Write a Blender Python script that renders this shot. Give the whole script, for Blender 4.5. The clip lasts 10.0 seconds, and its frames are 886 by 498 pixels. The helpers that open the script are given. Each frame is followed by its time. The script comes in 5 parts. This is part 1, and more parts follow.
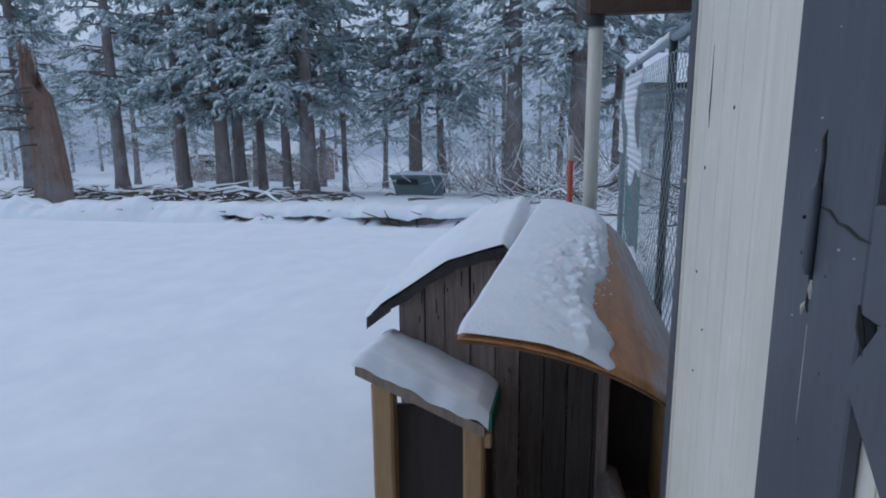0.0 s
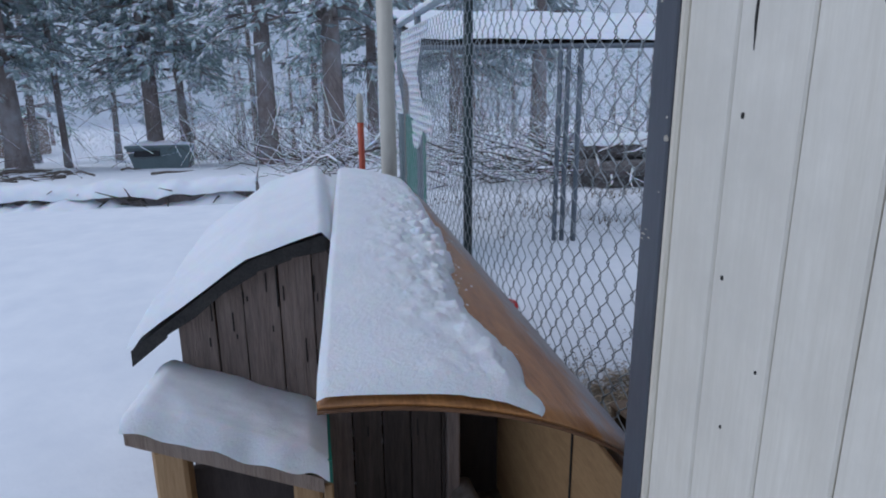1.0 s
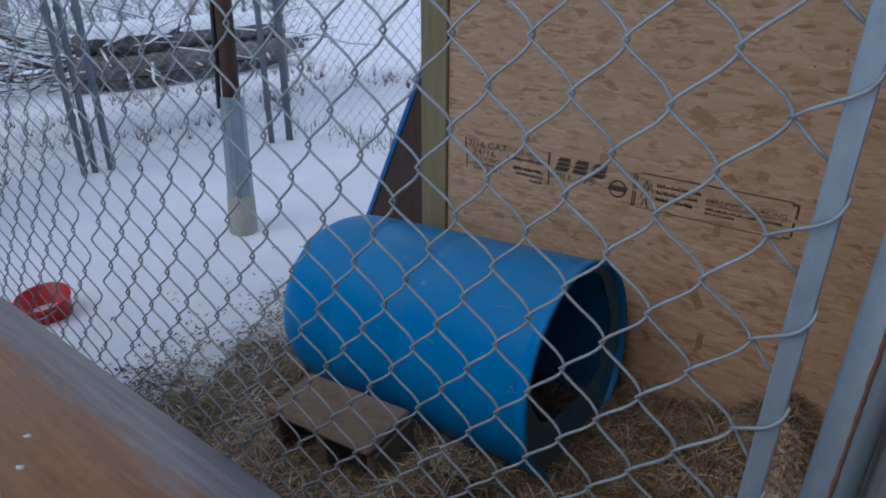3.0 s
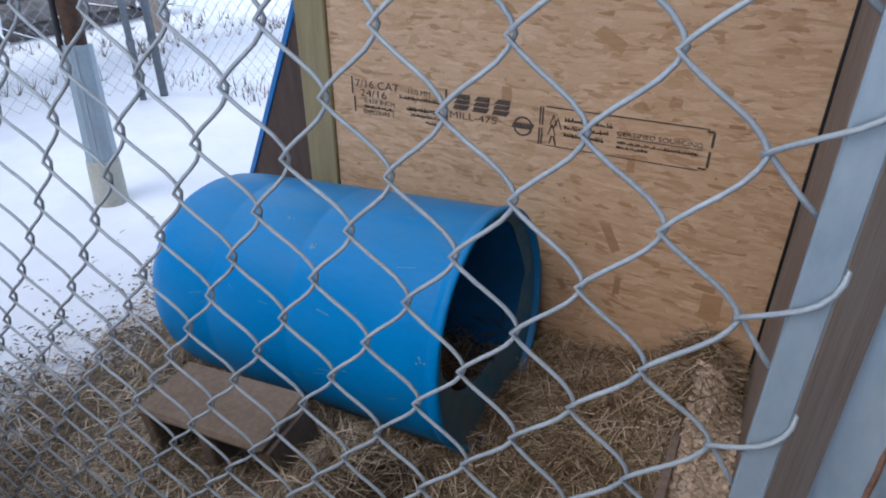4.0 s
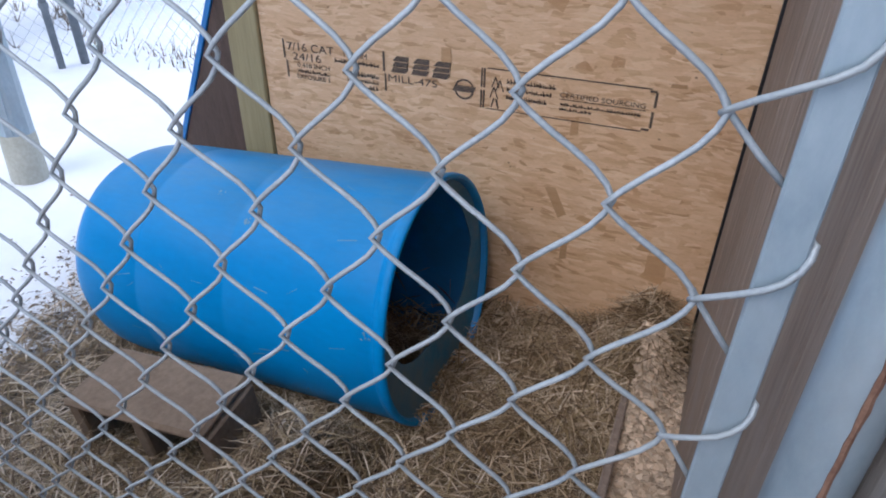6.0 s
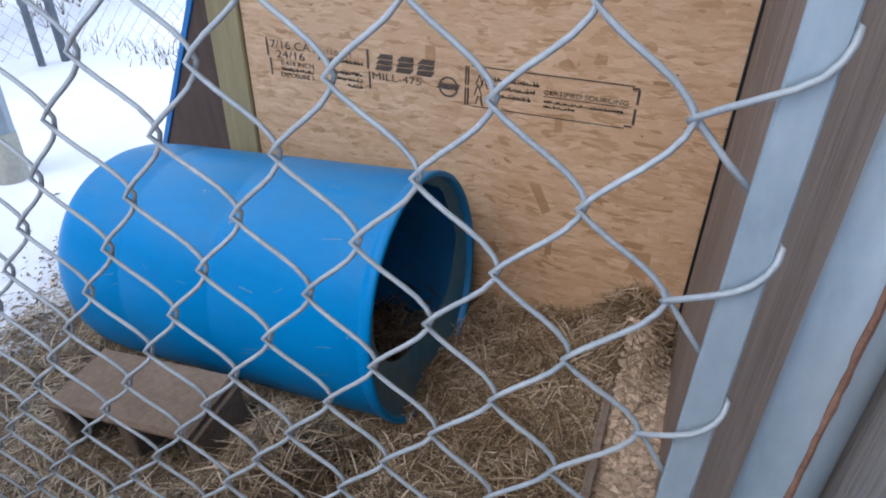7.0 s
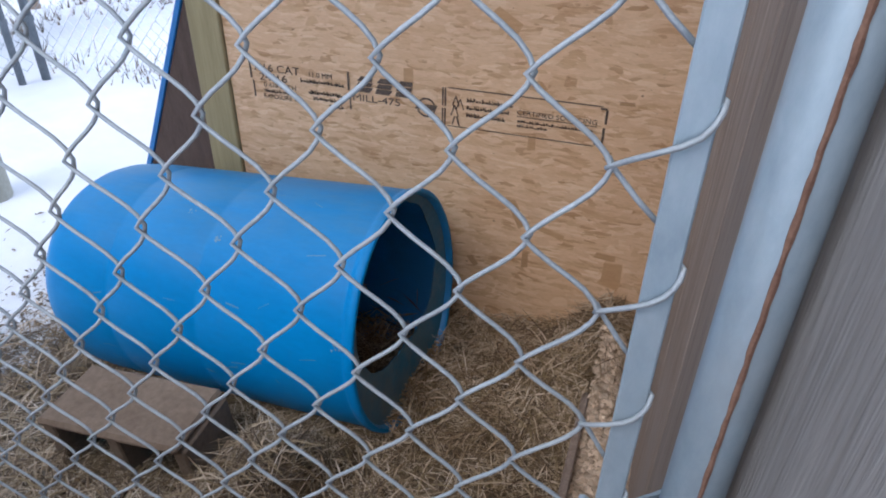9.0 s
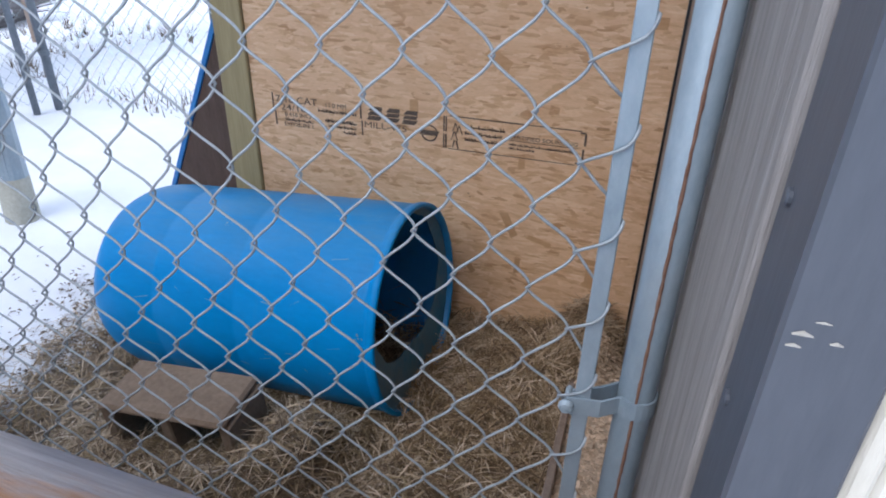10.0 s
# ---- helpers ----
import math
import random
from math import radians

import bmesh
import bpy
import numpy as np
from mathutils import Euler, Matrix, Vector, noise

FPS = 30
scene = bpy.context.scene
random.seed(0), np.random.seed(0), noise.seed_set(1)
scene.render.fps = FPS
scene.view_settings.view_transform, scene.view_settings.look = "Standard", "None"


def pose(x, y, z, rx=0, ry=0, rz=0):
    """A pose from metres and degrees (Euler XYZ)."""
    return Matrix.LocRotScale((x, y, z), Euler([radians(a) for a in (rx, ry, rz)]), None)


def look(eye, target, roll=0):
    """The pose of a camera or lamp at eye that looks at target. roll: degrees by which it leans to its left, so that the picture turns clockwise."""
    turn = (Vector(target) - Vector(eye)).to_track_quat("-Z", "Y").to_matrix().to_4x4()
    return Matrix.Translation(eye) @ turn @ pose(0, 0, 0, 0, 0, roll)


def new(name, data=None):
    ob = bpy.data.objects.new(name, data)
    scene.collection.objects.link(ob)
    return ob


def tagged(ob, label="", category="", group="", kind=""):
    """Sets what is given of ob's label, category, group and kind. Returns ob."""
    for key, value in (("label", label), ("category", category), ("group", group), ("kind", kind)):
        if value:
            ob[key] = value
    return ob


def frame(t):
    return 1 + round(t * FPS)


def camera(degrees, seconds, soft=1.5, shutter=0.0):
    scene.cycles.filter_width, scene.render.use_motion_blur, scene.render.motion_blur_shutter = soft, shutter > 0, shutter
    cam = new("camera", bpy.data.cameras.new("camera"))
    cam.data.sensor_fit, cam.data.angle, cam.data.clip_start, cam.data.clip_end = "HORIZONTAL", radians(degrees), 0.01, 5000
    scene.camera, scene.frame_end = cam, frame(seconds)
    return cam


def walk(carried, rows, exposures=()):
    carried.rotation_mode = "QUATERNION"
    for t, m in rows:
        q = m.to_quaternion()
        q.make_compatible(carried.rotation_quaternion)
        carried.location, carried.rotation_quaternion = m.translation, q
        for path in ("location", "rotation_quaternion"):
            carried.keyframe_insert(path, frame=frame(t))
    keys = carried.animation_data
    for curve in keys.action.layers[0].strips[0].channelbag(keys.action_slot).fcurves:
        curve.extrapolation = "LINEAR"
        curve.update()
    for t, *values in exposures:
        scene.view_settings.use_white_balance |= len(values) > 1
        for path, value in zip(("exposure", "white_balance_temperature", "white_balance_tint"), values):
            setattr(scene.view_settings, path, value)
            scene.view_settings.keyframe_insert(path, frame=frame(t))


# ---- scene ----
cam = camera(70.0, 10.0, 1.9)
PATH = [
    (0, (2.766, -1.745, 1.321), (0.84, -2.099, 0.915), -0.6),
    (0.5, (2.589, -1.865, 1.319), (0.641, -1.861, 0.867), -0.3),
    (1, (2.295, -1.925, 1.279), (0.401, -1.541, 0.761), -0.5),
    (1.5, (2.066, -1.963, 1.295), (0.309, -1.212, 0.704), -0.2),
    (2, (1.872, -1.963, 1.286), (0.306, -0.914, 0.616), -0.2),
    (2.5, (1.66, -1.837, 1.213), (0.345, -0.53, 0.464), 0.7),
    (3, (1.546, -1.732, 1.231), (0.47, -0.27, 0.393), 0.4),
    (4.5, (1.472, -1.506, 1.114), (0.721, 0.05, 0.106), 0.1),
    (5, (1.465, -1.504, 1.122), (0.758, 0.058, 0.092), 0.2),
    (5.5, (1.468, -1.5, 1.124), (0.795, 0.065, 0.076), 0.5),
    (7, (1.477, -1.5, 1.133), (0.873, 0.078, 0.062), 1.0),
    (7.5, (1.476, -1.502, 1.129), (0.878, 0.077, 0.057), 1.0),
    (8, (1.476, -1.498, 1.13), (0.861, 0.084, 0.071), 1.1),
    (8.5, (1.475, -1.51, 1.148), (0.875, 0.081, 0.095), 1.2),
    (9, (1.501, -1.543, 1.171), (0.941, 0.072, 0.133), 1.2),
    (9.5, (1.488, -1.663, 1.209), (0.95, -0.02, 0.204), 1.0),
    (10, (1.53, -1.779, 1.246), (0.998, -0.112, 0.278), 1.3),
]
EXPOSURE = [(0.0, 0.02, 5850, 10), (0.5, 0.1, 5900, 12), (1.0, 0.2, 6000, 13), (2.0, 0.12, 5900, 12), (2.5, -0.03, 5850, 11), (3.0, 0.32, 5950, 13), (4.3, 1.45, 6250, 14), (5.0, 1.62, 6250, 14), (7.5, 1.62, 6250, 14), (10.0, 1.52, 6300, 14)]
walk(cam, [(t, look(eye, target, roll)) for t, eye, target, roll in PATH], EXPOSURE)


# ---- light: an overcast winter sky ----
world = bpy.data.worlds.new("world")
scene.world = world
world.use_nodes = True
wt = world.node_tree
sky = wt.nodes.new("ShaderNodeTexSky")
sky.sky_type, sky.sun_disc = "NISHITA", False
sky.sun_elevation, sky.sun_rotation = radians(35), radians(200)
cloud = wt.nodes.new("ShaderNodeMixRGB")
cloud.inputs[0].default_value = 0.88
cloud.inputs[2].default_value = (3.3, 3.85, 4.75, 1)
wt.links.new(sky.outputs[0], cloud.inputs[1])
wt.links.new(cloud.outputs[0], wt.nodes["Background"].inputs[0])
wt.nodes["Background"].inputs[1].default_value = 0.13
sun = bpy.data.lights.new("sun", "SUN")
sun.energy, sun.angle, sun.color = 0.5, radians(40), (1, 0.97, 0.93)
new("sun", sun).matrix_world = look((-4, -10, 14), (0, 0, 0))


# ---- materials ----
def nodes_of(name):
    m = bpy.data.materials.new(name)
    m.use_nodes = True
    return m, m.node_tree, m.node_tree.nodes["Principled BSDF"]


def node(nt, kind, **values):
    n = nt.nodes.new("ShaderNode" + kind)
    for k, v in values.items():
        n.inputs[k].default_value = v
    return n


def ramp(nt, fac, stops):
    r = nt.nodes.new("ShaderNodeValToRGB")
    e = r.color_ramp.elements
    while len(e) < len(stops):
        e.new(0.5)
    for k, (p, c) in enumerate(stops):
        e[k].position, e[k].color = p, (*c, 1)
    nt.links.new(fac, r.inputs[0])
    return r.outputs[0]


def coords(nt, scale=(1, 1, 1), rot=(0, 0, 0)):
    tc, mp = nt.nodes.new("ShaderNodeTexCoord"), nt.nodes.new("ShaderNodeMapping")
    mp.inputs["Scale"].default_value, mp.inputs["Rotation"].default_value = scale, rot
    nt.links.new(tc.outputs["Object"], mp.inputs[0])
    return mp.outputs[0]


def mixc(nt, fac, a, b, mode="MIX"):
    n = nt.nodes.new("ShaderNodeMixRGB")
    n.blend_type = mode
    for k, v in enumerate((fac, a, b)):
        if isinstance(v, (int, float)):
            n.inputs[k].default_value = v
        elif isinstance(v, tuple):
            n.inputs[k].default_value = (*v, 1)
        else:
            nt.links.new(v, n.inputs[k])
    return n.outputs[0]


def bump(nt, bsdf, height, strength, distance=0.01):
    b = node(nt, "Bump", Strength=strength, Distance=distance)
    nt.links.new(height, b.inputs["Height"])
    nt.links.new(b.outputs[0], bsdf.inputs["Normal"])


def surface(name, dark, light, scale=6.0, stretch=(1, 1, 1), rough=0.75, metal=0.0, relief=0.3, stain=None, fine=8.0, piece=0.0, depth=0.01, lo=0.3, hi=0.7, island=0.0):
    """Two-scale noise colour with a fine relief; piece varies it from object to object; stain adds patches."""
    m, nt, b = nodes_of(name)
    co = coords(nt, stretch)
    big = node(nt, "TexNoise", Scale=scale, Detail=6.0, Roughness=0.6)
    small = node(nt, "TexNoise", Scale=scale * fine, Detail=5.0, Roughness=0.65)
    for n in (big, small):
        nt.links.new(co, n.inputs["Vector"])
    both = mixc(nt, 0.45, big.outputs[0], small.outputs[0])
    col = ramp(nt, both, [(lo, dark), (hi, light)])
    if stain:
        sn = node(nt, "TexNoise", Scale=scale * 0.35, Detail=8.0, Roughness=0.7)
        nt.links.new(coords(nt), sn.inputs["Vector"])
        mask = ramp(nt, sn.outputs[0], [(0.48, (0, 0, 0)), (0.66, (1, 1, 1))])
        col = mixc(nt, mask, col, stain)
    if piece:
        info = nt.nodes.new("ShaderNodeObjectInfo")
        shade = ramp(nt, info.outputs["Random"], [(0, (1 - piece,) * 3), (1, (1, 1, 1))])
        col = mixc(nt, 1.0, col, shade, "MULTIPLY")
    if island:
        geo = nt.nodes.new("ShaderNodeNewGeometry")
        shade = ramp(nt, geo.outputs["Random Per Island"], [(0, (1 - island,) * 3), (1, (1, 1, 1))])
        col = mixc(nt, 1.0, col, shade, "MULTIPLY")
    nt.links.new(col, b.inputs["Base Color"])
    b.inputs["Roughness"].default_value, b.inputs["Metallic"].default_value = rough, metal
    if relief:
        bump(nt, b, both, relief, depth)
    return m


def osb_material():
    """Overlapping wood strands laid mostly along the sheet, over one another, with fine fibres and resin specks."""
    m, nt, b = nodes_of("oriented_strand_board")
    tc = nt.nodes.new("ShaderNodeTexCoord")
    warp = node(nt, "TexNoise", Scale=7.0, Detail=3.0)
    nt.links.new(tc.outputs["Object"], warp.inputs["Vector"])
    off = mixc(nt, 0.035, tc.outputs["Object"], warp.outputs[1], "ADD")
    tones = [(0.0, (0.44, 0.235, 0.11)), (0.08, (0.58, 0.35, 0.19)), (0.3, (0.68, 0.435, 0.255)), (0.75, (0.74, 0.495, 0.305)), (1.0, (0.81, 0.585, 0.39))]
    col = height = None
    layers = (((13, 1, 62), 0.06, 1.0), ((16, 1, 74), -0.3, 0.5), ((14, 1, 56), 0.45, 0.58), ((28, 1, 50), -0.8, 0.72), ((30, 1, 40), 1.0, 0.78), ((34, 1, 110), 0.15, 0.66), ((22, 1, 130), -0.12, 0.68))
    for k, (sc, turn, cut) in enumerate(layers):
        mp = nt.nodes.new("ShaderNodeMapping")
        mp.inputs["Scale"].default_value, mp.inputs["Rotation"].default_value = sc, (0, turn, 0)
        mp.inputs["Location"].default_value = (k * 3.7, 0, k * 1.9)
        nt.links.new(off, mp.inputs[0])
        v = node(nt, "TexVoronoi", Scale=1.0, Randomness=1.0)
        nt.links.new(mp.outputs[0], v.inputs["Vector"])
        sep = nt.nodes.new("ShaderNodeSeparateColor")
        nt.links.new(v.outputs["Color"], sep.inputs[0])
        tone = ramp(nt, sep.outputs[0], tones)
        if k == 0:
            col, height = tone, sep.outputs[2]
            continue
        pick = ramp(nt, sep.outputs[1], [(cut, (0, 0, 0)), (cut + 0.03, (1, 1, 1))])
        soft = mixc(nt, 1.0, pick, (0.8, 0.8, 0.8), "MULTIPLY")
        col, height = mixc(nt, soft, col, tone), mixc(nt, pick, height, sep.outputs[2])
    grain = node(nt, "TexNoise", Scale=1.0, Detail=7.0, Roughness=0.72)
    nt.links.new(coords(nt, (60, 1, 260), (0, 0.05, 0)), grain.inputs["Vector"])
    fibres = ramp(nt, grain.outputs[0], [(0.30, (0.72, 0.66, 0.60)), (0.48, (1.0, 0.98, 0.95)), (0.68, (1.08, 1.07, 1.06))])
    col = mixc(nt, 0.55, col, fibres, "MULTIPLY")
    broad = node(nt, "TexNoise", Scale=3.5, Detail=4.0)
    nt.links.new(coords(nt, (1, 1, 1.4)), broad.inputs["Vector"])
    col = mixc(nt, 0.6, col, ramp(nt, broad.outputs[0], [(0.35, (0.90, 0.86, 0.82)), (0.65, (1.04, 1.03, 1.0))]), "MULTIPLY")
    for sc, size in ((17.0, 0.07), (46.0, 0.075)):
        knots = node(nt, "TexVoronoi", Scale=sc)
        nt.links.new(coords(nt, (1, 1, 1.25)), knots.inputs["Vector"])
        gone = nt.nodes.new("ShaderNodeSeparateColor")
        nt.links.new(knots.outputs["Color"], gone.inputs[0])
        dots = ramp(nt, knots.outputs["Distance"], [(size * 0.5, (0.16, 0.075, 0.035)), (size, (1, 1, 1))])
        few = ramp(nt, gone.outputs[0], [(0.6, (0, 0, 0)), (0.62, (0.8, 0.8, 0.8))])
        col = mixc(nt, few, col, mixc(nt, 1.0, col, dots, "MULTIPLY"))
    nt.links.new(col, b.inputs["Base Color"])
    b.inputs["Roughness"].default_value = 0.62
    bump(nt, b, mixc(nt, 0.5, height, grain.outputs[0]), 0.3, 0.002)
    return m


def snow_material(name="snow", relief=0.5):
    m, nt, b = nodes_of(name)
    lump = node(nt, "TexNoise", Scale=5.0, Detail=8.0, Roughness=0.6)
    fine = node(nt, "TexNoise", Scale=130.0, Detail=4.0, Roughness=0.7)
    for n in (lump, fine):
        nt.links.new(coords(nt), n.inputs["Vector"])
    both = mixc(nt, 0.35, lump.outputs[0], fine.outputs[0])
    nt.links.new(ramp(nt, both, [(0.3, (0.74, 0.77, 0.82)), (0.7, (0.86, 0.88, 0.91))]), b.inputs["Base Color"])
    b.inputs["Roughness"].default_value = 0.65
    b.inputs["Subsurface Weight"].default_value = 0.25
    b.inputs["Subsurface Scale"].default_value = 0.02
    bump(nt, b, both, relief, 0.012)
    return m


def ground_material():
    """Snow, with bare littered soil where the kennel's roof keeps it off."""
    m, nt, b = nodes_of("yard_ground")
    tc = nt.nodes.new("ShaderNodeTexCoord")
    sep = nt.nodes.new("ShaderNodeSeparateXYZ")
    nt.links.new(tc.outputs["Object"], sep.inputs[0])
    edge = node(nt, "TexNoise", Scale=9.0, Detail=9.0, Roughness=0.75)
    nt.links.new(tc.outputs["Object"], edge.inputs["Vector"])

    def inside(axis, lo, hi, soft):
        out = None
        for v, sign in ((lo, 1), (hi, -1)):
            a = nt.nodes.new("ShaderNodeMapRange")
            a.inputs["From Min"].default_value, a.inputs["From Max"].default_value = v - sign * soft, v + sign * soft
            nt.links.new(sep.outputs[axis], a.inputs[0])
            out = a.outputs[0] if out is None else mixc(nt, 1.0, out, a.outputs[0], "MULTIPLY")
        return out
    area = mixc(nt, 1.0, inside(0, -0.12, 9.0, 0.42), inside(1, -1.95, 0.45, 0.3), "MULTIPLY")
    area = mixc(nt, 0.75, area, edge.outputs[0], "LINEAR_LIGHT")
    mask = ramp(nt, area, [(0.44, (0, 0, 0)), (0.56, (1, 1, 1))])
    soil = node(nt, "TexVoronoi", Scale=55.0)
    nt.links.new(coords(nt, (1, 1.6, 1)), soil.inputs["Vector"])
    dirt = mixc(nt, 0.55, ramp(nt, soil.outputs["Distance"], [(0.0, (0.27, 0.205, 0.145)), (0.7, (0.10, 0.075, 0.052))]), ramp(nt, edge.outputs[0], [(0.35, (0.10, 0.075, 0.052)), (0.7, (0.34, 0.26, 0.175))]))
    lump = node(nt, "TexNoise", Scale=3.0, Detail=9.0, Roughness=0.62)
    nt.links.new(tc.outputs["Object"], lump.inputs["Vector"])
    white = ramp(nt, lump.outputs[0], [(0.3, (0.76, 0.79, 0.84)), (0.7, (0.86, 0.88, 0.91))])
    nt.links.new(mixc(nt, mask, white, dirt), b.inputs["Base Color"])
    b.inputs["Roughness"].default_value = 0.75
    bump(nt, b, mixc(nt, mask, lump.outputs[0], soil.outputs["Distance"]), 0.45, 0.02)
    return m


def straw_material():
    """Blades from pale straw through tan to olive and old brown."""
    m, nt, b = nodes_of("dry_straw")
    geo = nt.nodes.new("ShaderNodeNewGeometry")
    col = ramp(nt, geo.outputs["Random Per Island"], [(0.0, (0.11, 0.072, 0.045)), (0.25, (0.22, 0.152, 0.088)), (0.45, (0.31, 0.235, 0.125)), (0.70, (0.51, 0.395, 0.27)), (0.90, (0.70, 0.575, 0.43)), (1.0, (0.82, 0.72, 0.59))])
    n = node(nt, "TexNoise", Scale=5.0, Detail=5.0, Roughness=0.6)
    nt.links.new(coords(nt), n.inputs["Vector"])
    damp = ramp(nt, n.outputs[0], [(0.36, (0.58, 0.50, 0.40)), (0.62, (1.05, 1.02, 1.0))])
    nt.links.new(mixc(nt, 0.85, col, damp, "MULTIPLY"), b.inputs["Base Color"])
    b.inputs["Roughness"].default_value = 0.7
    return m


SNOW = snow_material()
SNOW_ROUGH = snow_material("crumbly_snow", 0.8)
GROUND = ground_material()
OSB = osb_material()
WHITE = surface("white_painted_siding", (0.63, 0.585, 0.49), (0.78, 0.74, 0.65), 3.0, (9, 9, 0.6), 0.6, relief=0.15, depth=0.003, stain=(0.60, 0.565, 0.49))
CREAM = surface("cream_caulk", (0.58, 0.53, 0.43), (0.72, 0.67, 0.56), 8.0, (4, 4, 0.6), 0.7)
GREY = surface("dark_grey_paint", (0.062, 0.068, 0.082), (0.09, 0.098, 0.115), 5.0, (3, 3, 0.5), 0.5, relief=0.25, depth=0.003)
CHIP = surface("bare_chipped_wood", (0.36, 0.33, 0.28), (0.60, 0.56, 0.49), 60.0)
BLACK = surface("black_iron", (0.008, 0.008, 0.01), (0.02, 0.02, 0.022), 20.0, rough=0.5)
CRACK = surface("crack_shadow", (0.012, 0.011, 0.01), (0.03, 0.027, 0.023), 20.0)
WEATHERED = surface("weathered_grey_brown_wood", (0.17, 0.115, 0.085), (0.46, 0.36, 0.29), 5.0, (12, 12, 0.7), 0.85, relief=0.6, fine=5, piece=0.25, stain=(0.33, 0.265, 0.225))
OLDGREY = surface("weathered_grey_wood", (0.17, 0.15, 0.135), (0.38, 0.35, 0.325), 5.0, (12, 12, 0.7), 0.88, relief=0.6, fine=5)
BOARDS = surface("old_brown_boards", (0.13, 0.098, 0.085), (0.44, 0.345, 0.295), 4.0, (14, 14, 0.9), 0.85, relief=0.7, fine=5, piece=0.4)
# darker copy of BOARDS, with the shade under the plywood sheet painted in
SHADEBOARDS = surface("shade_darkened_boards", (0.035, 0.027, 0.023), (0.13, 0.10, 0.085), 4.0, (14, 14, 0.9), 0.8, relief=0.7, fine=5, piece=0.3)
LUMBER = surface("tan_lumber", (0.30, 0.17, 0.075), (0.50, 0.32, 0.16), 4.0, (10, 10, 0.8), 0.7, relief=0.35, fine=5, piece=0.2)
TREATED = surface("greenish_treated_lumber", (0.25, 0.20, 0.10), (0.42, 0.34, 0.18), 4.0, (14, 14, 0.7), 0.75, relief=0.3, fine=5)
DARKBEAM = surface("dark_brown_beam", (0.035, 0.018, 0.01), (0.10, 0.052, 0.03), 4.0, (2, 2, 2), 0.8, relief=0.5)
PLY = surface("wet_brown_plywood", (0.18, 0.065, 0.018), (0.60, 0.27, 0.085), 3.0, (1.0, 7, 7), 0.42, relief=0.35, fine=6, stain=(0.34, 0.20, 0.11))
def paint_sheet_sheen(m):
    """Melt-wet orange band beside the snow, then wet sheen painted as long grey streaks towards the low edge."""
    nt = m.node_tree
    b = nt.nodes["Principled BSDF"]
    tc, sep = nt.nodes.new("ShaderNodeTexCoord"), nt.nodes.new("ShaderNodeSeparateXYZ")
    nt.links.new(tc.outputs["Object"], sep.inputs[0])
    n = node(nt, "TexNoise", Scale=6.0, Detail=8.0, Roughness=0.7)
    nt.links.new(coords(nt, (0.6, 2.5, 1)), n.inputs["Vector"])
    across = nt.nodes.new("ShaderNodeMapRange")
    across.inputs["From Min"].default_value, across.inputs["From Max"].default_value = -1.56, -1.36
    nt.links.new(sep.outputs[1], across.inputs[0])
    t = mixc(nt, 0.55, across.outputs[0], n.outputs[0], "LINEAR_LIGHT")
    grey = ramp(nt, t, [(0.16, (0, 0, 0)), (0.36, (0.9, 0.9, 0.9)), (0.8, (0.9, 0.9, 0.9)), (1.0, (0.6, 0.6, 0.6))])
    streak = node(nt, "TexNoise", Scale=3.0, Detail=8.0, Roughness=0.75)
    nt.links.new(coords(nt, (1.2, 16, 12)), streak.inputs["Vector"])
    sheen_grey = ramp(nt, streak.outputs[0], [(0.3, (0.17, 0.14, 0.13)), (0.55, (0.36, 0.33, 0.32)), (0.75, (0.52, 0.50, 0.50))])
    old = b.inputs["Base Color"].links[0].from_socket
    nt.links.new(mixc(nt, grey, old, sheen_grey), b.inputs["Base Color"])


paint_sheet_sheen(PLY)
PLYEDGE = surface("plywood_edge", (0.06, 0.025, 0.012), (0.24, 0.11, 0.045), 10.0, (1, 1, 30), 0.7)
PLYIN = surface("light_plywood", (0.32, 0.185, 0.08), (0.52, 0.33, 0.16), 3.0, (1.4, 8, 6), 0.65, relief=0.25)
DARKPANEL = surface("dark_brown_panel", (0.028, 0.02, 0.018), (0.06, 0.045, 0.04), 5.0, (8, 8, 1), 0.8)
SHINGLE = surface("dark_shingle", (0.02, 0.02, 0.02), (0.06, 0.055, 0.05), 20.0, rough=0.9, relief=0.8)
GREEN = surface("green_painted_metal", (0.012, 0.15, 0.105), (0.03, 0.25, 0.18), 6.0, (1, 1, 0.6), 0.45)
GREENPOST = surface("dark_green_post", (0.012, 0.03, 0.03), (0.035, 0.065, 0.065), 10.0, rough=0.45)
PIPEWHITE = surface("off_white_plastic_pipe", (0.48, 0.45, 0.38), (0.6, 0.57, 0.49), 6.0, (1, 1, 0.3), 0.45, relief=0.05)
ZINC = surface("galvanized_steel", (0.22, 0.295, 0.345), (0.38, 0.455, 0.50), 9.0, (1, 1, 0.45), 0.5, 0.3, 0.25, depth=0.002, fine=11, stain=(0.30, 0.345, 0.37))
WIRE = surface("galvanized_wire", (0.23, 0.265, 0.29), (0.47, 0.51, 0.53), 40.0, rough=0.6, metal=0.3, relief=0.5, depth=0.0012, fine=9, stain=(0.36, 0.39, 0.40))
DULLZINC = surface("dull_grey_steel", (0.10, 0.12, 0.14), (0.2, 0.23, 0.26), 14.0, rough=0.6, metal=0.2, relief=0)
RUST = surface("rust", (0.13, 0.06, 0.04), (0.27, 0.15, 0.10), 60.0, rough=0.9, relief=0.5, depth=0.003)
